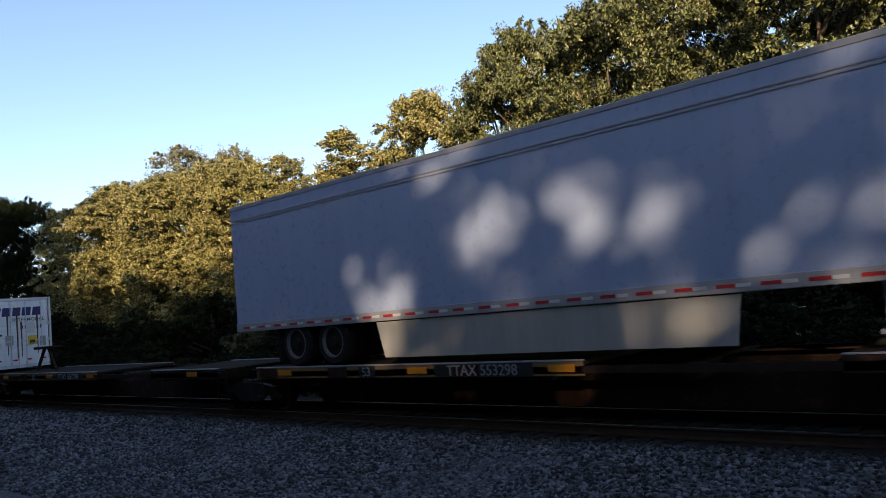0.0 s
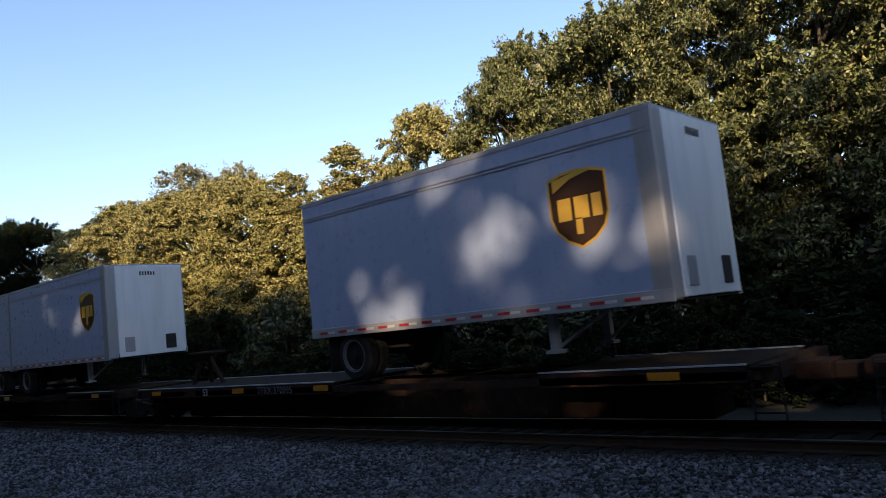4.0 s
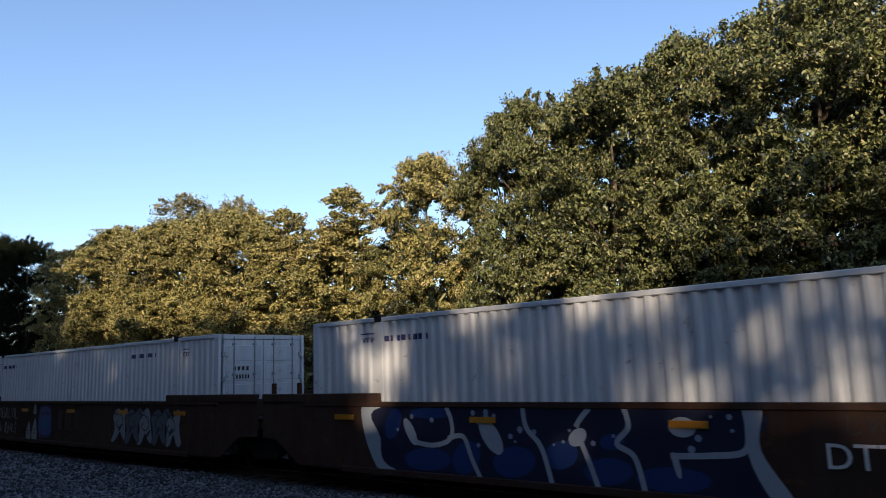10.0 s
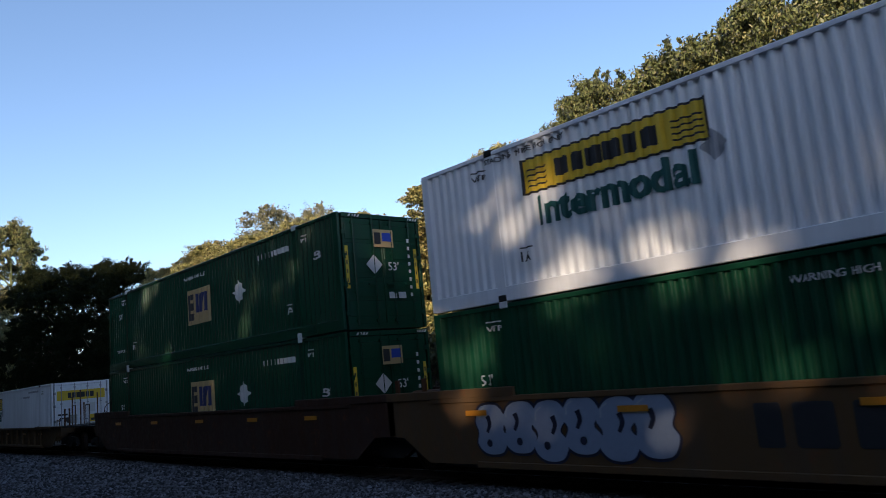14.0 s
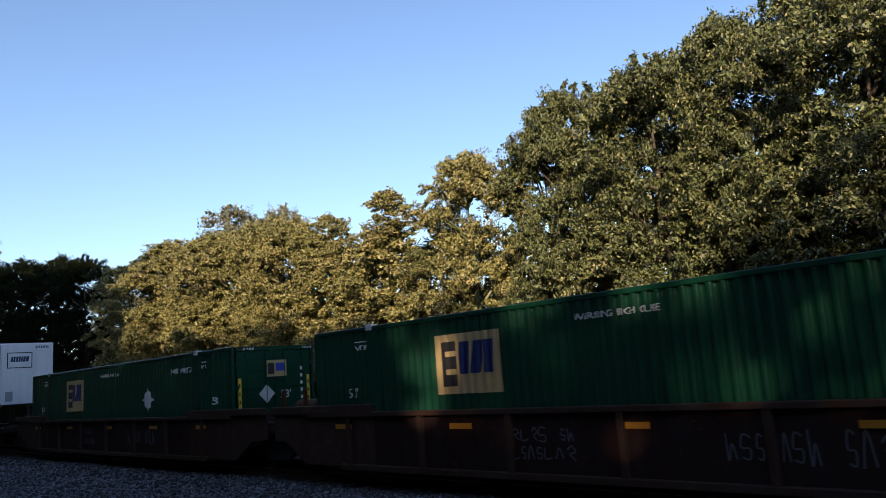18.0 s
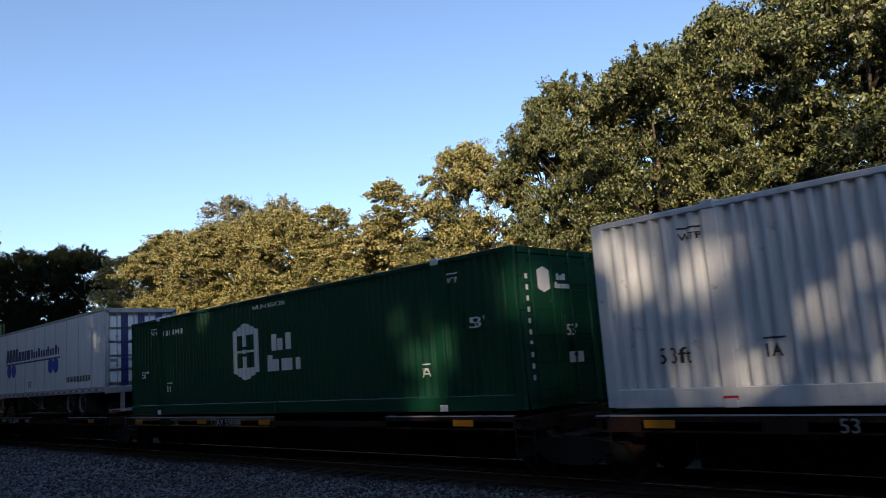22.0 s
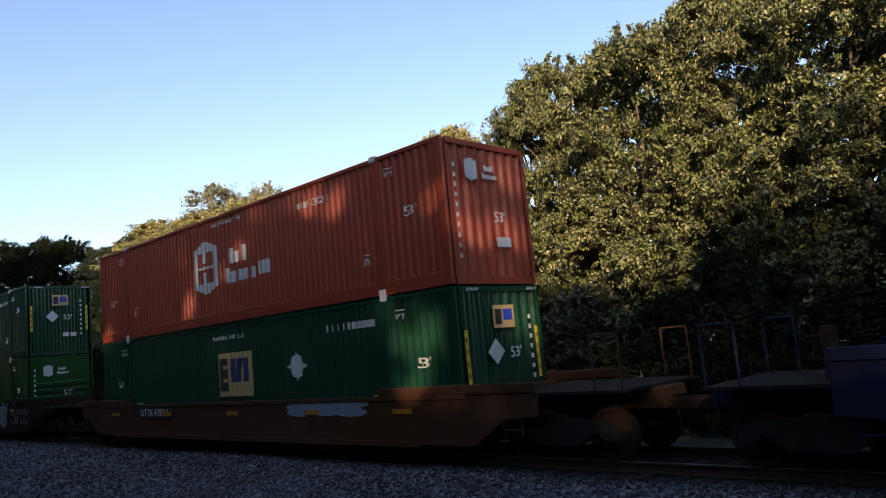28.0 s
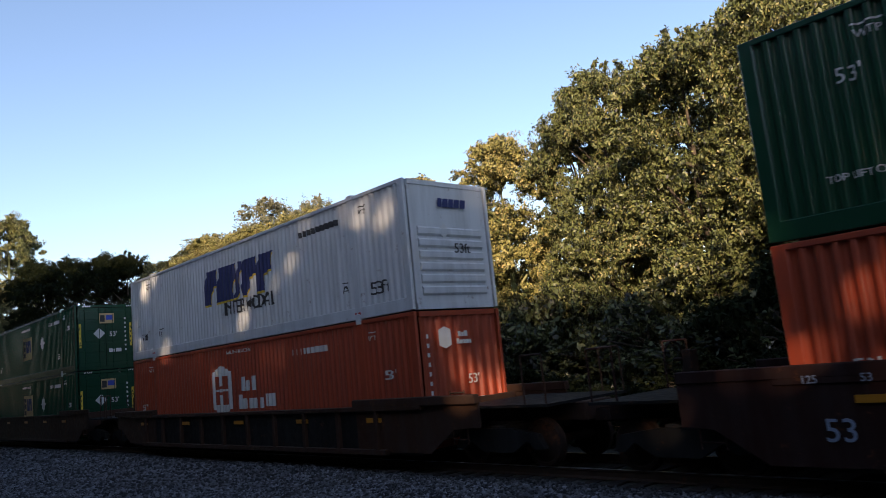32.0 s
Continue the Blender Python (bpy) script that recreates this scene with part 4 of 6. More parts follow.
def well_car(u, length, material, label, top=1.5, low=0.2, rib=0.0, ends=(1, 1), step=0.16, group="well cars", wall=None):
    """One well of a container car. u: leading end of its load; the side runs past the load to the trucks."""
    c = thing("well_car", label, "rail car", group)
    L = BOX_L + 0.25
    for y, s in ((-HALF - 0.06, 1), (HALF + 0.06, -1)):
        y0, y1 = sorted((y, y + 0.03 * s))
        box_part("side_wall", (-L + 2.2, -2.2, y0, y1, low + 0.1, top - 0.08), wall or material, c)
        w0, w1 = sorted((y - (0.1 if rib else 0.03) * s, y + 0.05 * s))
        box_part("top_chord", (-L, 0.1, w0, w1, top - 0.1, top), material, c, bevel=0.012)
        box_part("bottom_chord", (-L + 1.2, -1.2, w0, w1, low, low + 0.12), material, c, bevel=0.012)
        # raised side over the end bays
        for x0, x1 in ((-L - 1.45, -L + 2.3), (-2.3, 1.7)):
            w2, w3 = sorted((y - (0.105 if rib else 0.035) * s, y + 0.05 * s))
            box_part("end_chord", (x0, x1, w2, w3, top - 0.02, top + step), material, c, bevel=0.015)
            far, near = (x0, x1) if x0 < -3 else (x1, x0)
            d = 1 if far < near else -1
            def end_plate(bm, far=far, near=near, d=d):
                run = [(near, low + 0.06), (near - d * 2.5, low + 0.06), (near - d * 3.25, 0.74), (far, 0.78), (far, top), (near, top)]
                prism(bm, run if d < 0 else run[::-1], *sorted((y - 0.003 * s, y + 0.03 * s)))
            part("end_side", shape_of(end_plate), material, c)
        if rib:
            n = int((L - 3) / rib)
            for i in range(n + 1):
                r0, r1 = sorted((y - 0.095 * s, y + 0.01 * s))
                box_part("side_rib", (-0.06, 0.06, r0, r1, low + 0.1, top - 0.1), material, c, bevel=0.008).matrix_basis = pose(-L + 1.5 + i * (L - 3) / n, 0, 0)
    box_part("well_floor", (-L + 0.2, -0.1, -HALF, HALF, low, low + 0.06), STEEL_DARK, c)
    for e, x0 in ((0, 0.1), (1, -L)):
        d = 1 if e == 0 else -1
        reach = 1.75 if ends[e] == 0 else 3.4
        a, b = sorted((x0, x0 + d * reach))
        box_part("end_platform", (a, b, -0.42, 0.42, 0.78, 1.12), material, c, bevel=0.02)
        a, b = sorted((x0, x0 + d * 0.16))
        box_part("bulkhead", (a, b, -HALF, HALF, 0.5, top), material, c, bevel=0.01)
        a, b = sorted((x0 + d * 0.65, x0 + d * (1.7 if ends[e] == 0 else 3.2)))
        box_part("walkway", (a, b, -1.25, 1.25, 1.12, 1.17), STEEL_DARK, c)
        if ends[e]:
            truck(c, x0 + d * 1.75)
            for y in (-1.2, 1.2):
                def rail(bm, y=y):
                    rod(bm, (-0.25, y, 1.15), (-0.25, y, 2.05), 0.018, seg=6)
                    rod(bm, (0.25, y, 1.15), (0.25, y, 2.05), 0.018, seg=6)
                    rod(bm, (-0.25, y, 2.05), (0.25, y, 2.05), 0.018, seg=6)
                placed("hand_rail", shared(("hand_rail", y), rail), material, c, pose(x0 + d * 2.9, 0, 0))
            if material == CAR_YELLOW:
                for sx in (1.5, 2.2):
                    for sy in (-1.18, 1.18):
                        box_part("stake_post", (-0.03, 0.03, -0.03, 0.03, 1.1, 1.95), CAR_ORANGE, c, "orange-brown upright post").matrix_basis = pose(x0 + d * sx, sy, 0)
            ladder(c, x0 + d * 1.0, -HALF - 0.02, 0.45, 1.5, material)
            box_part("coupler", (-0.5, 0.5, -0.13, 0.13, 0.72, 0.96), RUSTY, c, bevel=0.03).matrix_basis = pose(x0 + d * 3.75, 0, 0)
            if e == 1:
                def brake(bm):
                    n = 14
                    pts = [Vector((0, 0.3 * math.cos(6.2832 * i / n), 0.3 * math.sin(6.2832 * i / n))) for i in range(n)]
                    for i in range(n):
                        rod(bm, pts[i], pts[(i + 1) % n], 0.016, seg=6)
                    for i in range(0, n, 7):
                        rod(bm, pts[i], pts[(i + 4) % n], 0.012, seg=6)
                    rod(bm, (0, 0, 0), (0.3, 0, 0), 0.03, seg=8)
                    box(bm, 0.2, 0.36, -0.12, 0.12, -0.6, 0.14, 0.01)
                part("brake_wheel", shape_of(brake), RUSTY, c, "rusty hand brake wheel and gear box", pose(x0 + d * 1.9, -0.55, 1.75))
        elif e == 1:
            truck(c, x0 + d * 1.72)
            part("air_tank", shape_of(lambda bm: (rod(bm, (-0.42, 0, 0), (0.42, 0, 0), 0.24, seg=14), rod(bm, (0.42, 0, 0), (0.52, 0, 0), 0.24, 0.12, seg=14), rod(bm, (-0.52, 0, 0), (-0.42, 0, 0), 0.12, 0.24, seg=14), box(bm, -0.2, 0.2, -0.15, 0.15, -0.34, -0.2))), CAR_ORANGE, c, "rust-red air reservoir", pose(x0 + d * 0.75, -0.75, 1.46))
            for k in (0.35, 1.25):
                box_part("guide_post", (-0.05, 0.05, -0.04, 0.04, 1.1, 1.95), CAR_ORANGE, c, "rust-orange container guide post", bevel=0.01).matrix_basis = pose(x0 + d * k, -1.2, 0)
    for x in (-1.6, -4.6, -8.0, -11.6, -L + 1.3):
        box_part("side_reflector", (-0.28, 0.28, -HALF - 0.098, -HALF - 0.09, 1.2, 1.3), AMBER, c, "amber reflector plate").matrix_basis = pose(x, 0, top - 1.55)
    return rolling(c, u)


def spine_car(u0, u1, label, joint=True, coupler=False, deck=1.08, paint_sill=None):
    """One platform of a spine car between two trucks, with wheel decks, a hitch and side ladders."""
    c = thing("spine_car", label, "rail car", "spine cars")
    L = u0 - u1
    box_part("centre_sill", (-L + 1.9, -1.9, -0.4, 0.4, 0.2, 1.0), RUSTY, c, bevel=0.02)
    box_part("sill_end", (-L + 0.2, -0.2, -0.35, 0.35, 0.74, 1.0), RUSTY, c, bevel=0.02)
    for x0, x1, sill in ((-L + 0.7, -L + 9.5, paint_sill or CAR_ORANGE), (-4.4, -1.0, RUSTY)):
        box_part("wheel_deck", (x0, x1, -1.3, 1.3, deck - 0.06, deck), WOOD, c)
        for y in (-1.32, 1.26):
            box_part("side_sill", (x0, x1, y, y + 0.06, deck - 0.24, deck), sill, c, bevel=0.01)
            box_part("deck_edge", (x0, x1, y - 0.008, y + 0.068, deck + 0.001, deck + 0.022), GREY_RAIL, c)
    for x in (-L + 1.2, -L + 3.6, -L + 7.1):
        box_part("sill_plate", (-0.3, 0.3, -1.327, -1.318, deck - 0.23, deck - 0.02), CAR_MAROON, c).matrix_basis = pose(x, 0, 0)
    for y in (-1.32, 1.26):
        box_part("side_beam", (-L + 0.8, -0.8, y, y + 0.05, deck - 0.2, deck - 0.08), RUSTY, c)
    for i in range(7):
        box_part("cross_bearer", (-0.09, 0.09, -1.28, 1.28, 0.78, deck - 0.07), RUSTY, c).matrix_basis = pose(-1.4 - i * (L - 2.8) / 6, 0, 0)
    def hitch(bm):
        rod(bm, (0, -0.3, 1.0), (0.35, -0.1, 1.95), 0.06, seg=8)
        rod(bm, (0, 0.3, 1.0), (0.35, 0.1, 1.95), 0.06, seg=8)
        rod(bm, (1.2, 0, 1.0), (0.4, 0, 1.95), 0.06, seg=8)
        box(bm, 0.0, 0.75, -0.4, 0.4, 1.9, 2.0, 0.03)
    placed("trailer_hitch", shared(("trailer_hitch",), hitch), RUSTY, c, pose(-L + 2.0, 0, 0))
    for x in (-2.2, -L + 9.1, -L + 5.9, -L + 1.8):
        box_part("side_reflector", (-0.25, 0.25, -1.332, -1.322, deck - 0.17, deck - 0.05), AMBER, c, "amber reflector plate").matrix_basis = pose(x, 0, 0)
    box_part("end_beam", (-0.85, -0.65, -1.3, 1.3, 0.85, deck), RUSTY, c)
    ladder(c, -0.75, -1.34, 0.35, 1.1, STEEL_DARK)
    ladder(c, -L + 0.75, -1.34, 0.35, 1.1, STEEL_DARK)
    if coupler:
        truck(c, -L + 2.3)
        box_part("coupler", (-L - 0.5, -L + 0.4, -0.13, 0.13, 0.72, 0.96), RUSTY, c, bevel=0.03)
    elif joint:
        truck(c, -L)
    return rolling(c, u0)

# ---- loads and their markings ----
def stencils(c, ink):
    """Lift-point stencils beside the two lifting posts."""
    for x in (-1.55, -14.5):
        words("WTP", 0.15, ink, c, x, -HALF - 0.012, 2.46)
        bars(c, ink, x - 0.18, x + 0.26, 2.58, 0.025, 1)
    for x in (-2.45, -13.5):
        words("IA", 0.26, ink, c, x, -HALF - 0.012, 0.74)
        bars(c, ink, x - 0.12, x + 0.22, 0.9, 0.025, 1)


def std_marks(c, ink, number="", high=1.5):
    """Size figures and stencils that stand on almost every box."""
    words("53'", 0.29, ink, c, -0.98, -HALF - 0.012, high)
    words("53'", 0.29, ink, c, -14.8, -HALF - 0.012, high)
    stencils(c, ink)
    if number:
        words(number, 0.22, ink, c, -3.0, -HALF - 0.012, 2.42)
    else:
        bars(c, ink, -4.0, -2.3, 2.34, 0.15, 9)
    words("WARNING HIGH CUBE", 0.15, ink, c, -8.15, -HALF - 0.012, 2.54)
    words("TOP LIFT ONLY", 0.14, ink, c, -14.8, -HALF - 0.012, 0.68)


def slanted_mark(c, number):
    """Five slanted dark blue block shapes with a gold shade, and a word in black below."""
    z0, z1, k = 1.28, 2.3, 0.3
    for dz, ink, y in ((-0.06, YELLOW, -HALF - 0.006), (0.0, NAVY, -HALF - 0.012)):
        for x0, x1, notch in ((-10.1, -9.35, 0.2), (-9.23, -8.15, 0.0), (-8.03, -7.8, 0.0), (-7.68, -6.9, 0.3), (-6.8, -6.02, 0.3)):
            shape = [(x0 + 0.4 * notch, z0), (x1 - notch, z0), (x1 - notch, z0 + 0.45), (x1, z0 + 0.55), (x1, z1), (x0, z1), (x0, z0 + 0.3)]
            mark("logo_shape", [(x + k * (z - z0), z + dz) for x, z in shape], ink, c, y)
    words("INTERMODAL", 0.56, INK, c, -7.2, -HALF - 0.012, 1.0, stretch=0.84)
    words("53ft", 0.42, INK, c, -1.1, -HALF - 0.012, 0.62)
    words("53ft", 0.34, INK, c, -14.95, -HALF - 0.012, 0.74)
    if number:
        words(number, 0.27, INK, c, -3.4, -HALF - 0.012, 2.42)
    else:
        bars(c, INK, -4.3, -2.5, 2.35, 0.15, 9)


def door_labels(c, x=0.03):
    """Plates, placards, tape and stains that a pair of container doors carries."""
    for y0, y1, z0, z1, m in ((-0.5, -0.2, 0.95, 1.35, SKIRT), (0.35, 0.7, 0.95, 1.3, YELLOW), (0.42, 0.62, 1.0, 1.12, INK), (-0.36, -0.1, 0.62, 0.8, WHITE), (0.82, 1.05, 0.85, 1.25, SKIRT), (0.3, 0.62, 1.42, 1.85, PALE), (-1.05, -0.62, 1.35, 1.43, INK)):
        mark("door_label", rect(y0, y1, z0, z1), m, c, facing="end", x=x if m != INK else x + 0.006)
    mark("diamond_placard", [(-1.05, 0.95), (-0.82, 0.68), (-0.59, 0.95), (-0.82, 1.22)], PALE, c, facing="end", x=x)
    for y0 in (-0.85, -0.25, 0.3, 0.85):
        mark("reflector_tape", rect(y0, y0 + 0.18, 0.3, 0.36), SIGNAL_RED, c, facing="end", x=x)
    for y0, z0, z1 in ((-0.42, 0.5, 2.2), (-0.06, 0.3, 2.5), (0.1, 0.4, 1.9), (0.72, 0.5, 2.3)):
        mark("rust_streak", [(y0, z0), (y0 + 0.03, z0 + 0.1), (y0 + 0.05, z1), (y0 - 0.02, z1)], RUST_RUN, c, facing="end", x=x - 0.008)


def white_hauler(u, z, label, end, material=None, number=""):
    c = container(u, z, material or WHITE, label, end, OLD_WHITE)
    slanted_mark(c, number)
    for i in range(14):
        bars(c, SIGNAL_RED, -15.7 + i * 1.12, -15.1 + i * 1.12, 0.1, 0.06, 2)
    stencils(c, INK)
    if end == "doors":
        blocks(c, NAVY, -0.95, 0.95, 2.15, 2.5, 5, 0.15, facing="end", x=0.02, seed=3)
        words("INTERMODAL", 0.2, INK, c, 0.05, 0.4, 1.98, facing="end")
        bars(c, INK, 0.1, 1.0, 1.6, 0.14, 6, facing="end", x=0.02)
        door_labels(c)
    else:
        blocks(c, NAVY, -0.35, 0.55, 2.3, 2.5, 5, 0.15, facing="end", x=0.02, seed=3)
        words("53ft", 0.32, INK, c, 0.03, 0.3, 1.35, facing="end")
        mark("diamond_placard", [(-0.4, 1.75), (-0.22, 1.57), (-0.04, 1.75), (-0.22, 1.93)], PALE, c, facing="end", x=0.014)
    return c


def yellow_panel(u, z, label, end="doors"):
    c = container(u, z, WHITE, label, end, WHITE, STEEL_DARK)
    mark("logo_panel", rect(-13.4, -9.7, 1.85, 2.52), INK, c)
    mark("logo_panel", rect(-13.35, -9.75, 1.89, 2.48), YELLOW, c, y=-HALF - 0.011)
    blocks(c, INK, -12.6, -10.5, 2.02, 2.34, 6, 0.0, y=-HALF - 0.016, seed=5)
    for x0, d in ((-13.3, 1), (-9.8, -1)):
        for i in range(4):
            mark("logo_stripe", [(x0, 1.97 + 0.1 * i), (x0 + d * 0.5, 1.97 + 0.1 * i), (x0 + d * 0.5, 2.0 + 0.1 * i), (x0, 2.0 + 0.1 * i)][::d], INK, c, y=-HALF - 0.015)
    words("Intermodal", 0.72, TEAL_INK, c, -11.55, -HALF - 0.012, 1.48, stretch=1.0, bold=0.03)
    mark("logo_panel", rect(-1.08, 1.08, 2.05, 2.5), YELLOW, c, facing="end", x=0.02)
    blocks(c, INK, -0.6, 0.6, 2.15, 2.4, 6, 0.0, facing="end", x=0.026, seed=5)
    if end == "doors":
        mark("vent_plate", rect(-0.95, -0.5, 1.0, 1.25), INK, c, facing="end", x=0.02)
        door_labels(c)
    mark("diamond_placard", [(-9.9, 1.75), (-9.68, 1.5), (-9.46, 1.75), (-9.68, 2.0)], GREY_RAIL, c)
    stencils(c, INK)
    words("STACKING THREE HIGH ONLY", 0.14, INK, c, -13.3, -HALF - 0.012, 2.7)
    bars(c, GREY_RAIL, -5.9, -3.9, 2.35, 0.09, 9)
    bars(c, GREY_RAIL, -4.1, -2.3, 2.58, 0.09, 9)
    words("TOP LIFT ONLY", 0.2, INK, c, -4.2, -HALF - 0.012, 0.42)
    return c


def hexagon_mark(c, ink=None, inc=0.0, shift=0.0, number="", place=-4.2):
    """White hexagon with upright bars, and a two-line word mark drawn in blocks."""
    w, h, cx, cz = 1.22, 1.5, shift - 9.15, 1.58
    mark("logo_hexagon", hexagon(cx, cz, w, h), PALE, c)
    k = ink or RED
    for x0, x1 in ((-0.36, -0.25), (-0.19, -0.1), (0.1, 0.19), (0.25, 0.36)):
        for z0, z1 in ((-0.42, -0.03), (0.03, 0.42)):
            mark("logo_bar", rect(cx + x0, cx + x1, cz + z0, cz + z1), k, c, y=-HALF - 0.012)
    for z0 in (-0.13, 0.05):
        mark("logo_bar", rect(cx - 0.12, cx + 0.12, cz + z0, cz + z0 + 0.08), k, c, y=-HALF - 0.013)
    blocks(c, PALE, cx + 1.25, cx + 2.15, 1.52, 1.92, 3, seed=7, low="101")
    blocks(c, PALE, cx + 0.98, cx + 2.45, 1.02, 1.42, 5, seed=8, low="10000")
    if inc:
        blocks(c, PALE, cx + 2.6, cx + 3.1, 1.06, 1.4, 3, seed=9)
    words("53'", 0.29, PALE, c, -1.0, -HALF - 0.012, 1.6)
    words("53'", 0.29, PALE, c, -15.2, -HALF - 0.012, 1.2)
    stencils(c, PALE)
    if number:
        words(number, 0.22, PALE, c, place, -HALF - 0.012, 2.4)
    else:
        bars(c, PALE, place - 0.85, place + 0.85, 2.32, 0.15, 9)
    words("WARNING HIGH CUBE", 0.14, PALE, c, -8.0, -HALF - 0.012, 2.66)
    mark("logo_hexagon", hexagon(-0.5, 2.3, 0.36, 0.48), PALE, c, facing="end", x=0.016)
    blocks(c, PALE, -0.1, 0.2, 2.3, 2.42, 3, facing="end", x=0.016, seed=7, low="101")
    blocks(c, PALE, -0.16, 0.3, 2.14, 2.26, 5, facing="end", x=0.016, seed=8, low="10000")
    words("53'", 0.3, PALE, c, 0.03, 0.25, 1.35, facing="end")
    mark("end_plate", rect(0.1, 0.55, 0.75, 0.95), PALE, c, facing="end", x=0.016)
    for i in range(10):
        mark("bar", rect(-1.04, -0.98, 2.3 - 0.2 * i, 2.39 - 0.2 * i), PALE, c, facing="end", x=0.016)


def hub_box(u, z, material, label, end="slats", inc=0.0, ink=None, shift=0.0, number=""):
    c = container(u, z, material, label, end, material, PALE)
    hexagon_mark(c, ink, inc, shift, number, -13.3 if end == "doors" else -4.2)
    return c


def emp_box(u, z, label, end="ribs", material=None, placard=True, cx=-7.95, cz=1.58, number=""):
    c = container(u, z, material or GREEN, label, end, material or GREEN, PALE)
    if cx:
        mark("logo_panel", rect(cx - 0.8, cx + 0.8, cz - 0.56, cz + 0.56), TAN, c)
        mark("logo_shape", rect(cx - 0.68, cx - 0.28, cz - 0.42, cz + 0.42), INK, c, y=-HALF - 0.012)
        for dz in (-0.2, 0.14):
            mark("logo_shape", rect(cx - 0.52, cx - 0.28, cz + dz, cz + dz + 0.1), TAN, c, y=-HALF - 0.016)
        blocks(c, NAVY, cx - 0.2, cx + 0.7, cz - 0.2, cz + 0.4, 3, 0.1, y=-HALF - 0.012, seed=4)
    if placard:
        mark("diamond_placard", [(-5.55, 1.65), (-5.2, 1.3), (-4.85, 1.65), (-5.2, 2.0)], PALE, c)
        mark("diamond_placard", [(-0.55, 1.6), (-0.3, 1.35), (-0.05, 1.6), (-0.3, 1.85)], PALE, c, facing="end", x=0.05)
    std_marks(c, PALE, number, 1.98 if z > 2 else 1.5)
    for y0 in (-1.14, 1.04):
        mark("warning_strip", rect(y0, y0 + 0.09, 1.0, 2.05), YELLOW, c, facing="end", x=0.012, label="yellow strip with small black print")
        for i in range(4):
            bars(c, INK, y0 + 0.02, y0 + 0.07, 1.15 + 0.22 * i, 0.1, 1, facing="end", x=0.017)
        for i in range(4):
            mark("hazard_stripe", rect(y0 * 0.86 + 0.09 * i, y0 * 0.86 + 0.05 + 0.09 * i, 2.8, 2.86, 0.6), PALE, c, facing="end", x=0.012)
    for i in range(8):
        mark("bar", rect(0.8, 0.87, 2.2 - 0.2 * i, 2.29 - 0.2 * i), PALE, c, facing="end", x=0.05)
    mark("logo_panel", rect(-0.3, 0.35, 2.05, 2.5), TAN, c, facing="end", x=0.05)
    mark("logo_shape", rect(-0.25, -0.05, 2.12, 2.42), INK, c, facing="end", x=0.056)
    mark("logo_shape", rect(0.0, 0.28, 2.2, 2.42), BLUE, c, facing="end", x=0.056)
    words("53'", 0.3, PALE, c, 0.06, 0.3, 1.55, facing="end")
    bars(c, PALE, 0.1, 0.7, 0.75, 0.16, 2, facing="end", x=0.05)
    return c


def shield_mark(t, cx, cz, y=-HALF - 0.006):
    """Brown shield with a gold rim, and three gold shapes on it."""
    w, h = 1.08, 1.25
    def shield(k):
        pts = [(-0.5, 0.42), (-0.25, 0.48), (0.0, 0.5), (0.25, 0.48), (0.5, 0.42), (0.5, -0.1), (0.42, -0.28), (0.25, -0.42), (0.0, -0.52), (-0.25, -0.42), (-0.42, -0.28), (-0.5, -0.1)]
        return [(cx + k * w * a, cz + k * h * b) for a, b in reversed(pts)]
    mark("shield_rim", shield(1.0), GOLD, t, y)
    mark("shield_field", shield(0.93), BROWN, t, y - 0.005)
    mark("shield_band", [(cx - 0.44, cz + 0.3), (cx - 0.44, cz + 0.5), (cx, cz + 0.58), (cx + 0.3, cz + 0.56), (cx - 0.1, cz + 0.48)], GOLD, t, y - 0.009)
    for x0, x1, z0, z1 in ((-0.38, -0.13, -0.18, 0.18), (-0.07, 0.05, -0.42, -0.16), (-0.07, 0.19, -0.18, 0.18), (0.25, 0.42, -0.18, 0.18)):
        mark("shield_shape", rect(cx + x0, cx + x1, cz + z0, cz + z1), GOLD, t, y - 0.011)


def parcel_trailer(u, nose_leads, skirt=None, length=8.4):
    t = trailer(u, length, "white parcel trailer with brown and gold shield, " + ("nose forward" if nose_leads else "roll-up tail door forward"), nose_leads, 1, skirt=skirt)
    shield_mark(t, -1.4 if nose_leads else -length + 1.5, 1.63)
    if nose_leads:
        bars(t, INK, -0.2, 0.35, 2.6, 0.13, 6, facing="end", x=0.026)
    return t


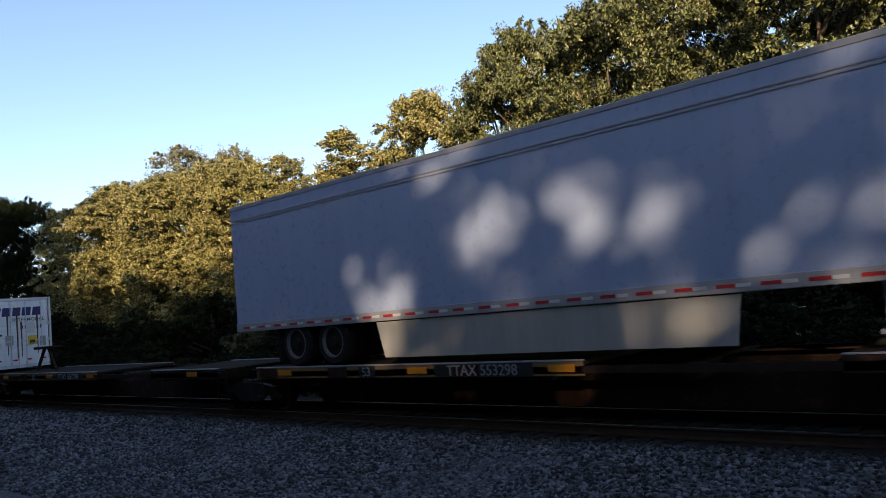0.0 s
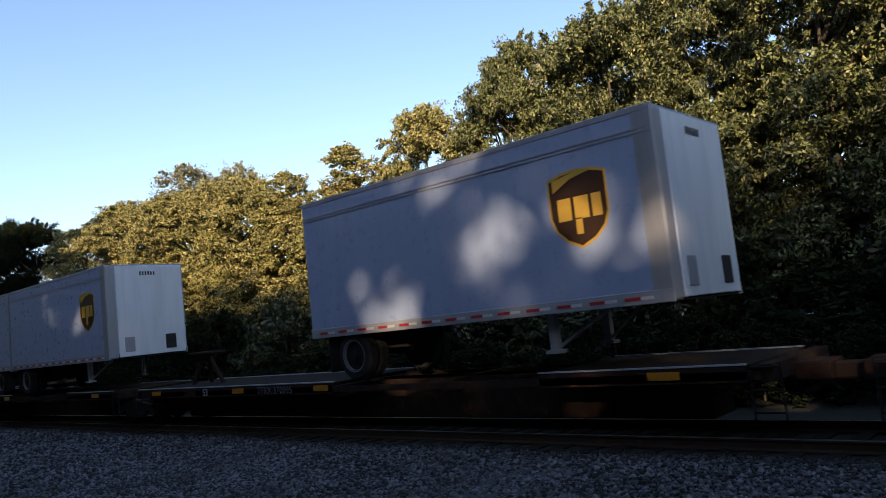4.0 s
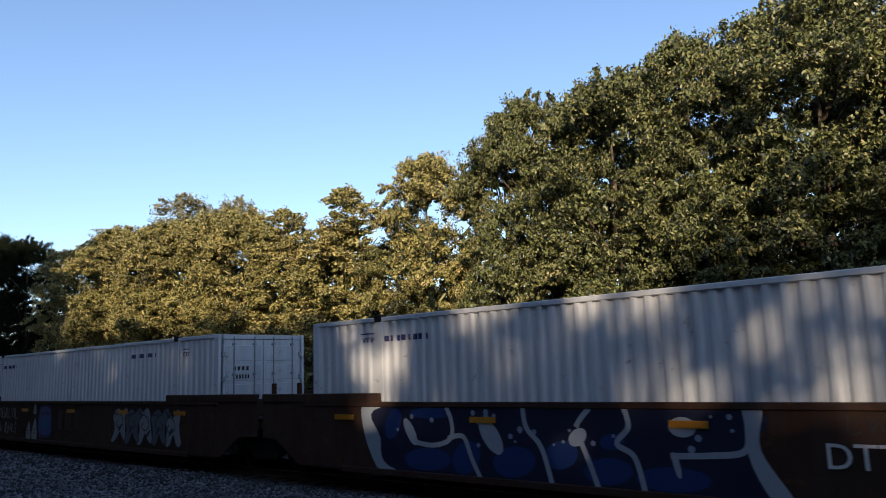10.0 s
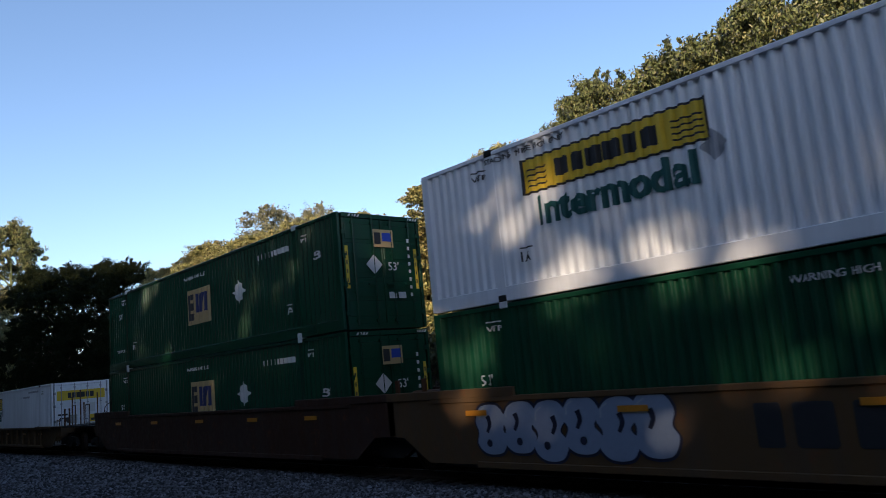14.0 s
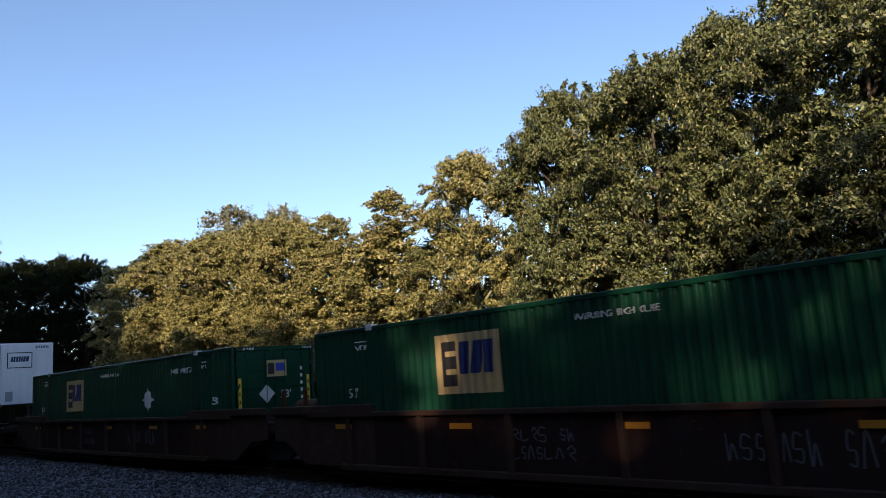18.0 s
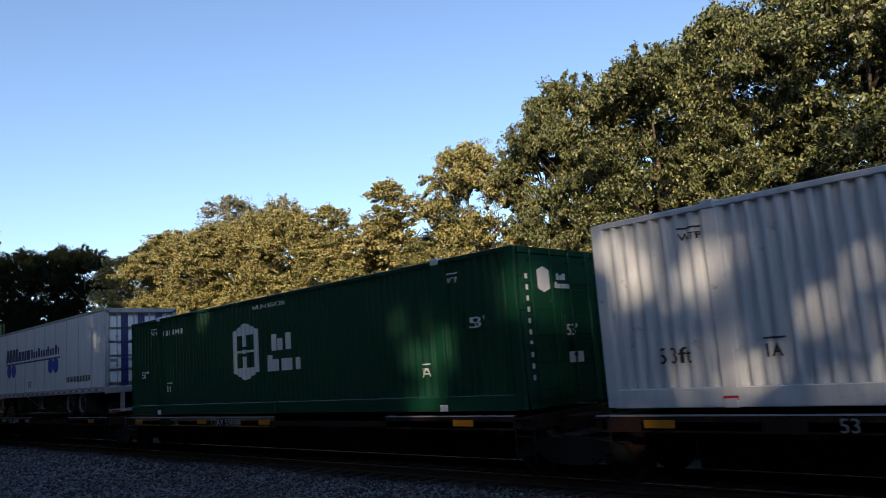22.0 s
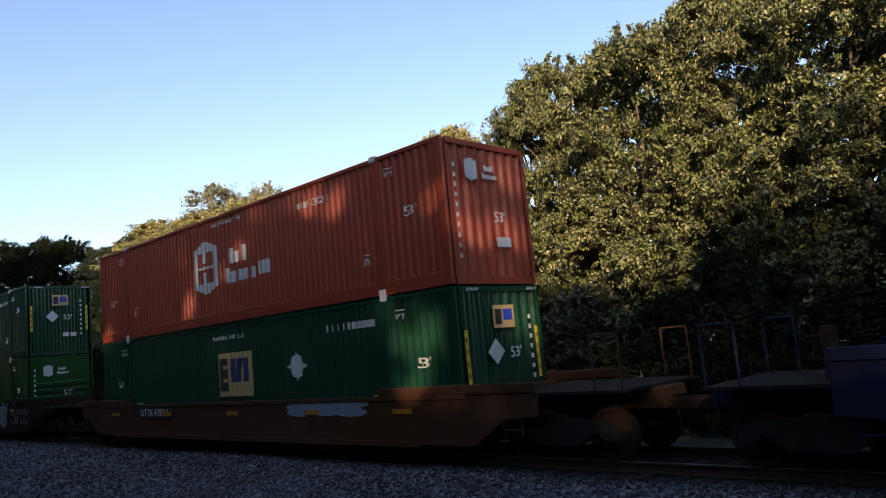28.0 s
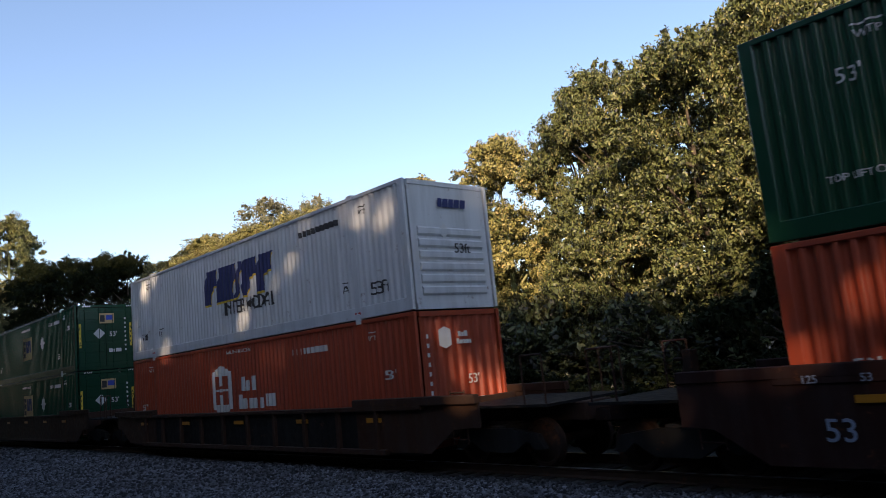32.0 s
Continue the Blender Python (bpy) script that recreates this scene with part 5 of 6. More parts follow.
def build_loads():
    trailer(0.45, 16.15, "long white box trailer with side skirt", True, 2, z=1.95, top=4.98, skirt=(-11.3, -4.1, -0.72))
    white_hauler(-33.75, 1.2, "white corrugated container with dark blue slanted mark, doors forward", "doors", number="SWRU 947792")
    white_hauler(-51.15, 1.2, "white corrugated container with dark blue slanted mark", "doors")
    for u, nose, skirt in ((-77.0, False, None), (-88.85, True, None), (-107.25, True, None), (-115.85, False, None), (-134.5, False, None),
                           (-146.35, True, (-6.6, -2.9, -0.72)), (-165.22, True, None), (-174.2, False, (-5.2, -1.9, -0.72)), (-193.0, False, None)):
        parcel_trailer(u, nose, skirt)
    for u in (-206.85, -226.6):
        c = container(u, 0.28, OLD_WHITE, "plain off-white corrugated container with doors forward", "doors", OLD_WHITE, STEEL_DARK, pitch=0.24, deep=0.046)
        bars(c, NAVY, -4.4, -3.0, 2.45, 0.11, 9)
        stencils(c, NAVY)
        bars(c, NAVY, -14.0, -12.8, 2.42, 0.11, 8)
        bars(c, INK, -0.9, -0.4, 2.0, 0.1, 4, facing="end", x=0.02)
        bars(c, INK, -0.9, -0.4, 1.8, 0.1, 6, facing="end", x=0.02)
    yellow_panel(-246.25, 0.28, "white corrugated container with yellow logo panel, lower in a well car")
    # grey over white
    c = container(-270.2, 3.23, SILVER, "grey corrugated container with purple logo panel, upper of a stack", "doors", SILVER)
    mark("logo_panel", rect(-13.9, -10.25, 1.58, 2.48), PURPLE, c)
    blocks(c, PALE, -13.7, -12.35, 1.82, 2.25, 5, y=-HALF - 0.012, seed=6, low="10110")
    blocks(c, SPRAY_VIOLET, -12.15, -10.45, 1.85, 2.15, 7, y=-HALF - 0.012, seed=6, low="1000000")
    mark("logo_panel", rect(-1.05, 1.05, 2.05, 2.5), PURPLE, c, facing="end", x=0.02)
    blocks(c, PALE, -0.9, -0.1, 2.15, 2.4, 5, facing="end", x=0.026, seed=6)
    words("TOP LIFT ONLY", 0.26, INK, c, -3.6, -HALF - 0.012, 0.5)
    words("TOP LIFT ONLY", 0.26, INK, c, -14.2, -HALF - 0.012, 0.5)
    bars(c, INK, -4.8, -3.0, 2.35, 0.16, 9)
    c = container(-270.2, 0.3, WHITE, "white plate-sided container with grey posts, lower of a stack", "doors", WHITE, style="plate")
    mark("logo_panel", rect(-4.65, -3.28, 1.75, 2.68), TAN, c, y=-HALF - 0.008)
    mark("logo_shape", rect(-4.58, -4.3, 1.85, 2.58), INK, c, y=-HALF - 0.014)
    mark("logo_shape", rect(-4.15, -3.7, 2.1, 2.6), PALE, c, y=-HALF - 0.014)
    words("EMHU 830671", 0.24, INK, c, -12.9, -HALF - 0.02, 2.4)
    bars(c, INK, -9.3, -8.8, 2.3, 0.18, 4, y=-HALF - 0.008)
    mark("end_plate", rect(-0.95, -0.5, 1.6, 2.1), INK, c, facing="end", x=0.02)
    yellow_panel(-289.95, 3.23, "white corrugated container with yellow logo panel, upper of a stack")
    emp_box(-289.95, 0.3, "dark green corrugated container, lower of a stack", "doors", cx=None)
    emp_box(-309.3, 3.23, "dark green corrugated container, upper of a stack", "doors")
    emp_box(-309.3, 0.3, "dark green corrugated container, lower of a stack", "doors")
    yellow_panel(-333.5, 0.28, "white corrugated container with yellow logo panel, alone in a well car")
    hub_box(-357.2, 0.28, GREEN, "dark green container with white hexagon mark, alone in a well car", "doors", ink=GREEN, number="HGIU 509111")
    emp_box(-377.0, 0.28, "dark green corrugated container with tan logo square", "doors", cx=-11.42, cz=1.96, placard=False, number="EMHU 644857")
    emp_box(-396.9, 0.28, "dark green corrugated container with tan logo square and diamond placard", "doors", cx=-11.42, cz=1.96, number="EMHU 647667")
    # rental trailer
    t = trailer(-418.75, 16.15, "long plain white rental trailer, nose forward, with white wheels", True, 2, z=2.05, top=5.0, line=False, hub=WHITE, skin=RENTAL, seams=13, tape=2, bogie=3.1)
    for f, x, a in (("side", 0, -2.78), ("end", 0.03, -0.75)):
        w = 1.6 if f == "side" else 1.1
        y = -HALF - 0.006
        mark("logo_frame", rect(a, a + w, 1.75, 2.5), INK, t, y, facing=f, x=x)
        mark("logo_field", rect(a + 0.04, a + w - 0.04, 1.79, 2.46), WHITE, t, y - 0.004, facing=f, x=x + 0.005)
        blocks(t, NAVY, a + 0.15, a + w - 0.15, 2.05, 2.3, 7, 0.15, y - 0.008, facing=f, x=x + 0.01, seed=4)
    bars(t, NAVY, 0.5, 1.1, 2.68, 0.12, 8, facing="end", x=0.03)
    # spine car loads
    c = white_hauler(-453.5, 1.2, "white corrugated container with dark blue slanted mark, rust-streaked front", "ribs", OLD_WHITE, "SWRU 100307")
    for y0, y1, z0, z1 in ((-0.62, -0.5, 0.5, 2.0), (-0.56, -0.47, 0.2, 1.3), (0.6, 0.72, 0.3, 2.3), (0.7, 0.78, 0.15, 1.7), (-1.05, -0.85, 1.42, 1.46)):
        mark("rust_streak", [(y0, z0), (y1 - 0.03, z0), (y1, (z0 + z1) / 2), (y1 - 0.02, z1), (y0 + 0.02, z1)], RUST_RUN, c, facing="end", x=0.016)
    hub_box(-471.3, 1.18, GREEN, "dark green container with white hexagon mark on a spine car", "doors", ink=GREEN, number="HGIU 514491")
    t = trailer(-489.7, 16.1, "long white box trailer with dark blue marks and paired discs", False, 2, z=1.95, top=4.85, line=False, roll_door=False, rails=GREY_RAIL, skin=WHITE, seams=13)
    blocks(t, NAVY, -11.3, -7.95, 1.55, 2.1, 8, 0.18, seed=3, low="11110000")
    blocks(t, NAVY, -7.85, -4.45, 1.58, 1.95, 12, 0.0, seed=5, gap=0.3, low="100100010010")
    mark("logo_line", rect(-11.3, -4.42, 1.42, 1.48), NAVY, t)
    for cx in (-10.82, -10.2, -5.47, -4.88):
        mark("logo_disc", [(cx + 0.3 * math.cos(a), 1.17 + 0.3 * math.sin(a)) for a in (2 * math.pi * i / 28 for i in range(28))], BLUE, t)
    words("53'", 0.36, INK, t, -7.98, -HALF - 0.012, 0.5)
    bars(t, INK, -3.66, -1.26, 0.45, 0.2, 16)
    for y0 in (-0.75, -0.15, 0.5):
        mark("door_stripe", rect(y0, y0 + 0.25, 0.2, 2.7), NAVY, t, facing="end", x=0.03)
    # stacks
    hub_box(-511.1, 3.23, OLIVE, "olive green container with white hexagon mark, upper of a stack", "slats", ink=OLIVE, number="HGIU 639324")
    hub_box(-511.1, 0.3, RED, "red-orange container with white hexagon mark, lower of a stack", "ribs", 1.0, number="HGIU 633845")
    c = container(-535.45, 3.23, SILVER, "silver-grey corrugated container with big blue marks, upper in stack", "ribs", SILVER, SIGNAL_RED, pitch=0.25, deep=0.065)
    blocks(c, BLUE, -11.9, -4.6, 0.6, 2.2, 6, 0.06, seed=9, gap=0.2, low="101000")
    words("53'", 0.34, INK, c, -1.6, -HALF - 0.012, 0.75)
    bars(c, PALE, 0.1, 0.5, 1.15, 0.2, 1, facing="end", x=0.02)
    hub_box(-535.1, 0.3, BRIGHT_GREEN, "green container with white hexagon mark, lower of a stack", "slats", number="HGIU 516712")
    hub_box(-555.2, 3.23, RED, "red-orange container with white hexagon mark, upper of a stack", "ribs", 1.0, number="HGIU 636601")
    emp_box(-555.2, 0.3, "dark green container with tan logo square, lower of a stack", "slats", number="EMHU 264238")
    yellow_panel(-574.65, 3.23, "white corrugated container with yellow logo panel, slatted front wall", "slats")
    emp_box(-574.65, 0.3, "dark green container with tan logo square, lower of a stack", "doors")
    hub_box(-598.8, 3.23, RED, "red-orange container with white hexagon mark, upper of a stack", "ribs", 1.0, number="HGIU 637201")
    emp_box(-598.8, 0.3, "dark green container with tan logo square, lower of a stack", "ribs")
    emp_box(-622.6, 3.23, "dark green container with tan logo square, upper of a stack", "ribs", cx=-4.85, cz=1.92, number="EMHU 651105")
    hub_box(-622.6, 0.3, BRIGHT_GREEN, "green container with white hexagon mark, lower of a stack", "slats", ink=RED, shift=0.7, number="HGIU 516854")
    c = container(-641.8, 3.23, WHITE, "white corrugated container with red and black marks, upper in stack", "slats", WHITE, SIGNAL_RED)
    blocks(c, SIGNAL_RED, -7.42, -5.95, 1.25, 2.0, 3, 0.05, seed=2)
    blocks(c, INK, -5.9, -3.25, 1.3, 2.0, 9, 0.0, seed=3, low="100101100")
    mark("diamond_placard", [(-14.3, 1.95), (-14.0, 1.7), (-13.7, 1.95), (-14.0, 2.2)], GREY_RAIL, c)
    words("XPOU 424549", 0.2, GREY_RAIL, c, -13.1, -HALF - 0.012, 2.5)
    blocks(c, SIGNAL_RED, -0.75, -0.3, 2.2, 2.38, 3, facing="end", x=0.016, seed=2)
    blocks(c, INK, -0.28, 0.6, 2.2, 2.38, 9, facing="end", x=0.016, seed=3)
    words("53'", 0.26, INK, c, 0.03, 0.2, 1.35, facing="end")
    emp_box(-641.8, 0.3, "faded green container with tan logo square, lower in a stack", "ribs", TEAL, number="EMHU 272554")
    emp_box(-661.8, 3.23, "dark green container with tan logo square, upper of a stack", "slats", cx=-4.85, cz=1.92)
    hub_box(-661.8, 0.3, RED, "red-orange container with white hexagon mark, lower of a stack", "ribs", 1.0)
    white_hauler(-685.6, 3.23, "white corrugated container with dark blue slanted mark, upper of a stack", "slats", OLD_WHITE)
    hub_box(-685.6, 0.3, RED, "red-orange container with white hexagon mark, lower of a stack", "ribs", 1.0)
    emp_box(-708.6, 3.23, "dark green container with tan logo square, upper of a stack", "doors")
    emp_box(-708.6, 0.3, "dark green container with placard, lower of a stack", "doors")


def curved(points, closed=False, k=6):
    """A smooth run through a few points."""
    n = len(points)
    out = []
    for i in range(n if closed else n - 1):
        p = [Vector(points[j % n] if closed else points[min(max(j, 0), n - 1)]) for j in (i - 1, i, i + 1, i + 2)]
        for q in range(k):
            t = q / k
            out.append(0.5 * (2 * p[1] + (p[2] - p[0]) * t + (2 * p[0] - 5 * p[1] + 4 * p[2] - p[3]) * t * t + (3 * p[1] - p[0] - 3 * p[2] + p[3]) * t ** 3))
    return out if closed else out + [Vector(points[-1])]


def sprayed(car, points, material, y, name="graffiti_fill"):
    """A painted patch with a smooth rim."""
    return mark(name, [tuple(p) for p in curved(points, True)], material, car, y, 0.0015)


def ribbon(car, points, width, material, y, name="graffiti_stroke", taper=0.0):
    """A sprayed line of even width, or one that thins out to its end."""
    run = curved(points)
    bm = bmesh.new()
    rows = []
    for i, p in enumerate(run):
        way = (run[min(i + 1, len(run) - 1)] - run[max(i - 1, 0)]).normalized()
        w = 0.5 * width * (1 - taper * i / (len(run) - 1))
        side = Vector((-way.y, way.x)) * w
        rows.append([bm.verts.new((q.x, d, q.y)) for q in (p + side, p - side) for d in (0.0, -0.0015)])
    for a, b in zip(rows, rows[1:]):
        for i, j in ((1, 3), (0, 1), (3, 2)):
            bm.faces.new((a[i], a[j], b[j], b[i]))
    bmesh.ops.recalc_face_normals(bm, faces=bm.faces)
    return part(name, bm, material, car, "", pose(0, y + 0.0015, 0))


def oval(cx, cz, rx, rz, lean=0.0, n=8):
    return [(cx + rx * math.cos(a) + lean * rz * math.sin(a), cz + rz * math.sin(a)) for a in (2 * math.pi * i / n for i in range(n))]


WALL = -HALF - 0.066


def graffiti(car, x0, x1, z0, z1, count, fill, edge, seed, shine=None, back=None):
    """A run of swollen upright bubble shapes, each with an outline and a slit."""
    r = random.Random(seed)
    w, h, cz = (x1 - x0) / count, z1 - z0, (z0 + z1) / 2
    for i in range(count):
        cx, lean = x0 + (i + 0.5) * w, r.uniform(-0.1, 0.2)
        tall, low = r.uniform(0.43, 0.5) * h, r.uniform(-0.05, 0.05) * h
        y = WALL - 0.002 * (i % 2)
        def bubble(grow, k=r.uniform(-0.12, 0.12)):
            a, b = 0.56 * w + grow, tall + grow
            return [(cx - 0.95 * a, cz + low - 0.6 * b), (cx - 0.4 * a, cz + low - b), (cx + 0.6 * a, cz + low - 0.96 * b), (cx + a, cz + low - 0.4 * b), (cx + (0.72 + k) * a, cz + low), (cx + a + lean * a, cz + low + 0.5 * b),
                    (cx + 0.5 * a + lean * a, cz + low + b), (cx - 0.55 * a + lean * a, cz + low + 0.95 * b), (cx - a, cz + low + 0.35 * b), (cx - (0.8 + k) * a, cz + low - 0.1 * b)]
        sprayed(car, bubble(0.045), edge, y, "graffiti_outline")
        sprayed(car, bubble(0.0), fill if not isinstance(fill, tuple) else fill[i % len(fill)], y - 0.004)
        sx = cx + r.uniform(-0.15, 0.15) * w
        ribbon(car, [(sx, cz + low + 0.25 * h), (sx + 0.06 * w, cz + low + 0.1 * h), (sx - 0.05 * w, cz + low - 0.05 * h)], 0.16 * w, edge, y - 0.0075, taper=0.4)
        if r.random() < 0.6:
            sprayed(car, oval(cx + r.uniform(-0.2, 0.2) * w, cz + low - 0.25 * h, 0.1 * w, 0.07 * h), edge, y - 0.0075, "graffiti_stroke")
        if shine:
            ribbon(car, [(cx - 0.42 * w, cz + low + 0.18 * h), (cx - 0.38 * w, cz + low + 0.33 * h), (cx - 0.2 * w, cz + low + 0.41 * h)], 0.03, shine, y - 0.008)


def wild_graffiti(car, x0, x1, z0, z1, count, fills, light, seed):
    """Interlocked letter-like sweeps in dark paint, each edged with a thin pale line, with hooks and teardrops between."""
    r = random.Random(seed)
    w, h = (x1 - x0) / count, z1 - z0
    for i in range(count):
        a, b = x0 + i * w, x0 + (i + 1) * w
        up = 0.004 * (i % 2)
        foot, head = r.uniform(-0.25, 0.2) * w, r.uniform(-0.1, 0.35) * w
        body = [(a + foot, z0 + 0.05 * h), (a + 0.35 * w + foot, z0 + r.uniform(0, 0.08) * h), (a + 0.55 * w, z0 + 0.3 * h), (a + 0.8 * w, z0 + r.uniform(0.0, 0.12) * h), (b + 0.1 * w, z0 + 0.12 * h), (b - 0.05 * w, z0 + 0.5 * h),
                (b + head, z0 + 0.8 * h), (b + head - 0.2 * w, z1), (a + 0.45 * w + head, z1 - r.uniform(0.1, 0.25) * h), (a + 0.15 * w + head, z1 - r.uniform(0, 0.05) * h), (a - 0.05 * w, z0 + 0.72 * h), (a + 0.12 * w, z0 + 0.4 * h)]
        sprayed(car, body, fills[i % len(fills)], WALL - up)
        rim = curved(body, True)
        ribbon(car, [tuple(p) for p in rim[::4]] + [tuple(rim[0])], 0.032, light, WALL - 0.002 - up)
        mx, mz = (a + b) / 2 + r.uniform(-0.1, 0.1) * w, z0 + r.uniform(0.45, 0.6) * h
        k = r.choice((-1, 1))
        ribbon(car, [(mx - 0.3 * k * w, mz + 0.3 * h), (mx + 0.1 * k * w, mz + 0.22 * h), (mx + 0.25 * k * w, mz), (mx - 0.05 * k * w, mz - 0.12 * h), (mx - 0.3 * k * w, mz - 0.02 * h), (mx - 0.15 * k * w, mz + 0.08 * h)], 0.03, light, WALL - 0.0085)
        tx, tz = a + r.uniform(0.2, 0.7) * w, z0 + r.uniform(0.2, 0.35) * h
        sprayed(car, [(tx, tz), (tx + 0.16 * w, tz + 0.05 * h), (tx + 0.3 * w, tz + 0.2 * h), (tx + 0.1 * w, tz + 0.14 * h)], light, WALL - 0.0085, "graffiti_stroke")
        ribbon(car, [(a + 0.05 * w, z0 + 0.9 * h), (a + 0.25 * w, z0 + 0.78 * h), (a + 0.55 * w, z0 + 0.86 * h)], 0.06, light, WALL - 0.0085, taper=0.8)


def flowing_mural(car):
    """Navy and blue mural between two pale bands, crossed by thin pale winding lines with drops and dots."""
    sprayed(car, [(-14.6, 1.47), (-14.1, 1.47), (-14.16, 1.1), (-13.95, 0.65), (-13.72, 0.3), (-14.15, 0.3), (-14.5, 0.85)], SPRAY_WHITE, WALL, "graffiti_outline")
    sprayed(car, [(-14.05, 1.46), (-10.5, 1.47), (-7.15, 1.46), (-7.2, 0.9), (-6.95, 0.33), (-10.4, 0.31), (-13.65, 0.32), (-14.1, 0.9)], SPRAY_NAVY, WALL - 0.002)
    for x, z, rx, rz in ((-13.75, 1.15, 0.2, 0.28), (-12.9, 0.55, 0.55, 0.2), (-12.0, 0.62, 0.3, 0.28), (-11.0, 0.6, 0.42, 0.25), (-10.1, 0.75, 0.3, 0.22), (-9.3, 0.55, 0.4, 0.2), (-8.3, 0.5, 0.55, 0.17), (-12.8, 1.36, 0.5, 0.1), (-9.2, 0.98, 0.2, 0.12)):
        sprayed(car, oval(x, z, rx, rz, 0.3), SPRAY_BLUE, WALL - 0.0045)
    for run in ([(-13.25, 0.85), (-12.75, 0.8), (-12.35, 0.92), (-12.3, 1.2), (-12.42, 1.47)], [(-12.4, 0.93), (-12.05, 0.97), (-11.88, 0.62), (-11.7, 0.3)], [(-10.78, 1.47), (-10.72, 1.15), (-10.45, 0.85), (-10.28, 0.3)], [(-9.72, 0.95), (-9.58, 0.62), (-9.47, 0.3)],
                [(-8.97, 1.47), (-8.92, 1.2), (-9.12, 0.96), (-8.85, 0.78), (-8.72, 0.3)], [(-8.3, 0.82), (-7.75, 0.85), (-7.28, 0.92), (-7.2, 1.2), (-7.22, 1.47)], [(-9.55, 1.47), (-9.72, 1.3), (-9.8, 1.18)]):
        ribbon(car, run, 0.085, SPRAY_WHITE, WALL - 0.007)
    sprayed(car, [(-7.2, 1.47), (-7.0, 1.47), (-7.06, 0.95), (-6.68, 0.3), (-6.95, 0.3), (-7.22, 0.85)], SPRAY_WHITE, WALL - 0.007, "graffiti_outline")
    for x, z, rx, rz, lean in ((-13.3, 1.02, 0.12, 0.24, -0.5), (-11.45, 1.0, 0.2, 0.3, -0.5), (-9.78, 1.03, 0.15, 0.14, 0.4), (-8.1, 1.22, 0.2, 0.14, 0.0), (-8.22, 0.7, 0.05, 0.18, -0.2)):
        sprayed(car, oval(x, z, rx, rz, lean), SPRAY_WHITE, WALL - 0.009, "graffiti_stroke")
    r = random.Random(2)
    for k in range(26):
        x, z, q = r.uniform(-13.8, -7.4), r.uniform(0.75, 1.4), r.uniform(0.02, 0.055)
        sprayed(car, oval(x, z, q, q, n=6), SPRAY_GREY, WALL - 0.0095, "graffiti_stroke")


def leaning_mural(car):
    """Five swollen leaning forms, green turning to violet, edged in white over cyan wings."""
    for run in ([(-8.95, 0.3), (-8.7, 0.95), (-8.2, 1.3), (-7.7, 1.2), (-7.6, 0.3)], [(-2.6, 1.32), (-1.9, 1.22), (-1.2, 0.75), (-0.6, 0.42), (-0.75, 0.3), (-2.5, 0.3)]):
        sprayed(car, run, SPRAY_CYAN, WALL)
    for x, z, q in ((-8.5, 0.6, 0.2), (-8.2, 1.0, 0.15), (-1.7, 0.8, 0.2), (-1.1, 0.5, 0.2)):
        sprayed(car, oval(x, z, 1.5 * q, q), SPRAY_BLUE, WALL - 0.002)
    forms = (([(-7.7, 1.38), (-7.35, 1.36), (-7.2, 0.98), (-6.95, 1.36), (-6.7, 1.34), (-6.9, 0.95), (-6.25, 0.3), (-6.65, 0.3), (-7.05, 0.7), (-7.15, 0.3), (-7.55, 0.28)], SPRAY_GREEN, None),
             ([(-6.75, 0.95), (-6.45, 1.36), (-6.0, 1.36), (-5.65, 0.9), (-5.45, 0.28), (-6.0, 0.28), (-6.5, 0.5)], SPRAY_GREEN, oval(-6.12, 0.85, 0.1, 0.26, -0.25)),
             ([(-5.75, 1.4), (-5.35, 1.4), (-5.05, 1.05), (-4.85, 1.42), (-4.5, 1.38), (-4.3, 0.85), (-3.95, 0.35), (-4.35, 0.32), (-4.7, 0.85), (-4.95, 0.5), (-5.25, 0.85), (-5.3, 0.28), (-5.65, 0.28)], SPRAY_MOSS, None),
             ([(-4.45, 0.95), (-4.2, 1.4), (-3.65, 1.4), (-3.4, 0.95), (-3.25, 0.26), (-3.75, 0.26), (-4.2, 0.5)], SPRAY_VIOLET, oval(-3.82, 0.88, 0.09, 0.26, -0.2)),
             ([(-3.2, 1.42), (-2.8, 1.42), (-2.72, 1.0), (-2.4, 1.15), (-2.05, 0.85), (-1.4, 0.27), (-2.0, 0.27), (-2.35, 0.72), (-2.5, 0.3), (-3.0, 0.3), (-3.1, 0.9)], SPRAY_LILAC, None))
    for k, (run, fill, hole) in enumerate(forms):
        y = WALL - 0.004 - 0.001 * (k % 2)
        sprayed(car, run, fill, y)
        rim = [tuple(p) for p in curved(run, True)]
        ribbon(car, rim[::3] + [rim[0]], 0.055, SPRAY_NAVY, y - 0.003)
        ribbon(car, [(px + 0.05, pz + 0.015) for px, pz in rim[:len(rim) // 2:3]], 0.04, SPRAY_WHITE, y - 0.005)
        if hole:
            sprayed(car, hole, SPRAY_NAVY, y - 0.005, "graffiti_stroke")
            ribbon(car, hole[2:6], 0.03, SPRAY_WHITE, y - 0.007)


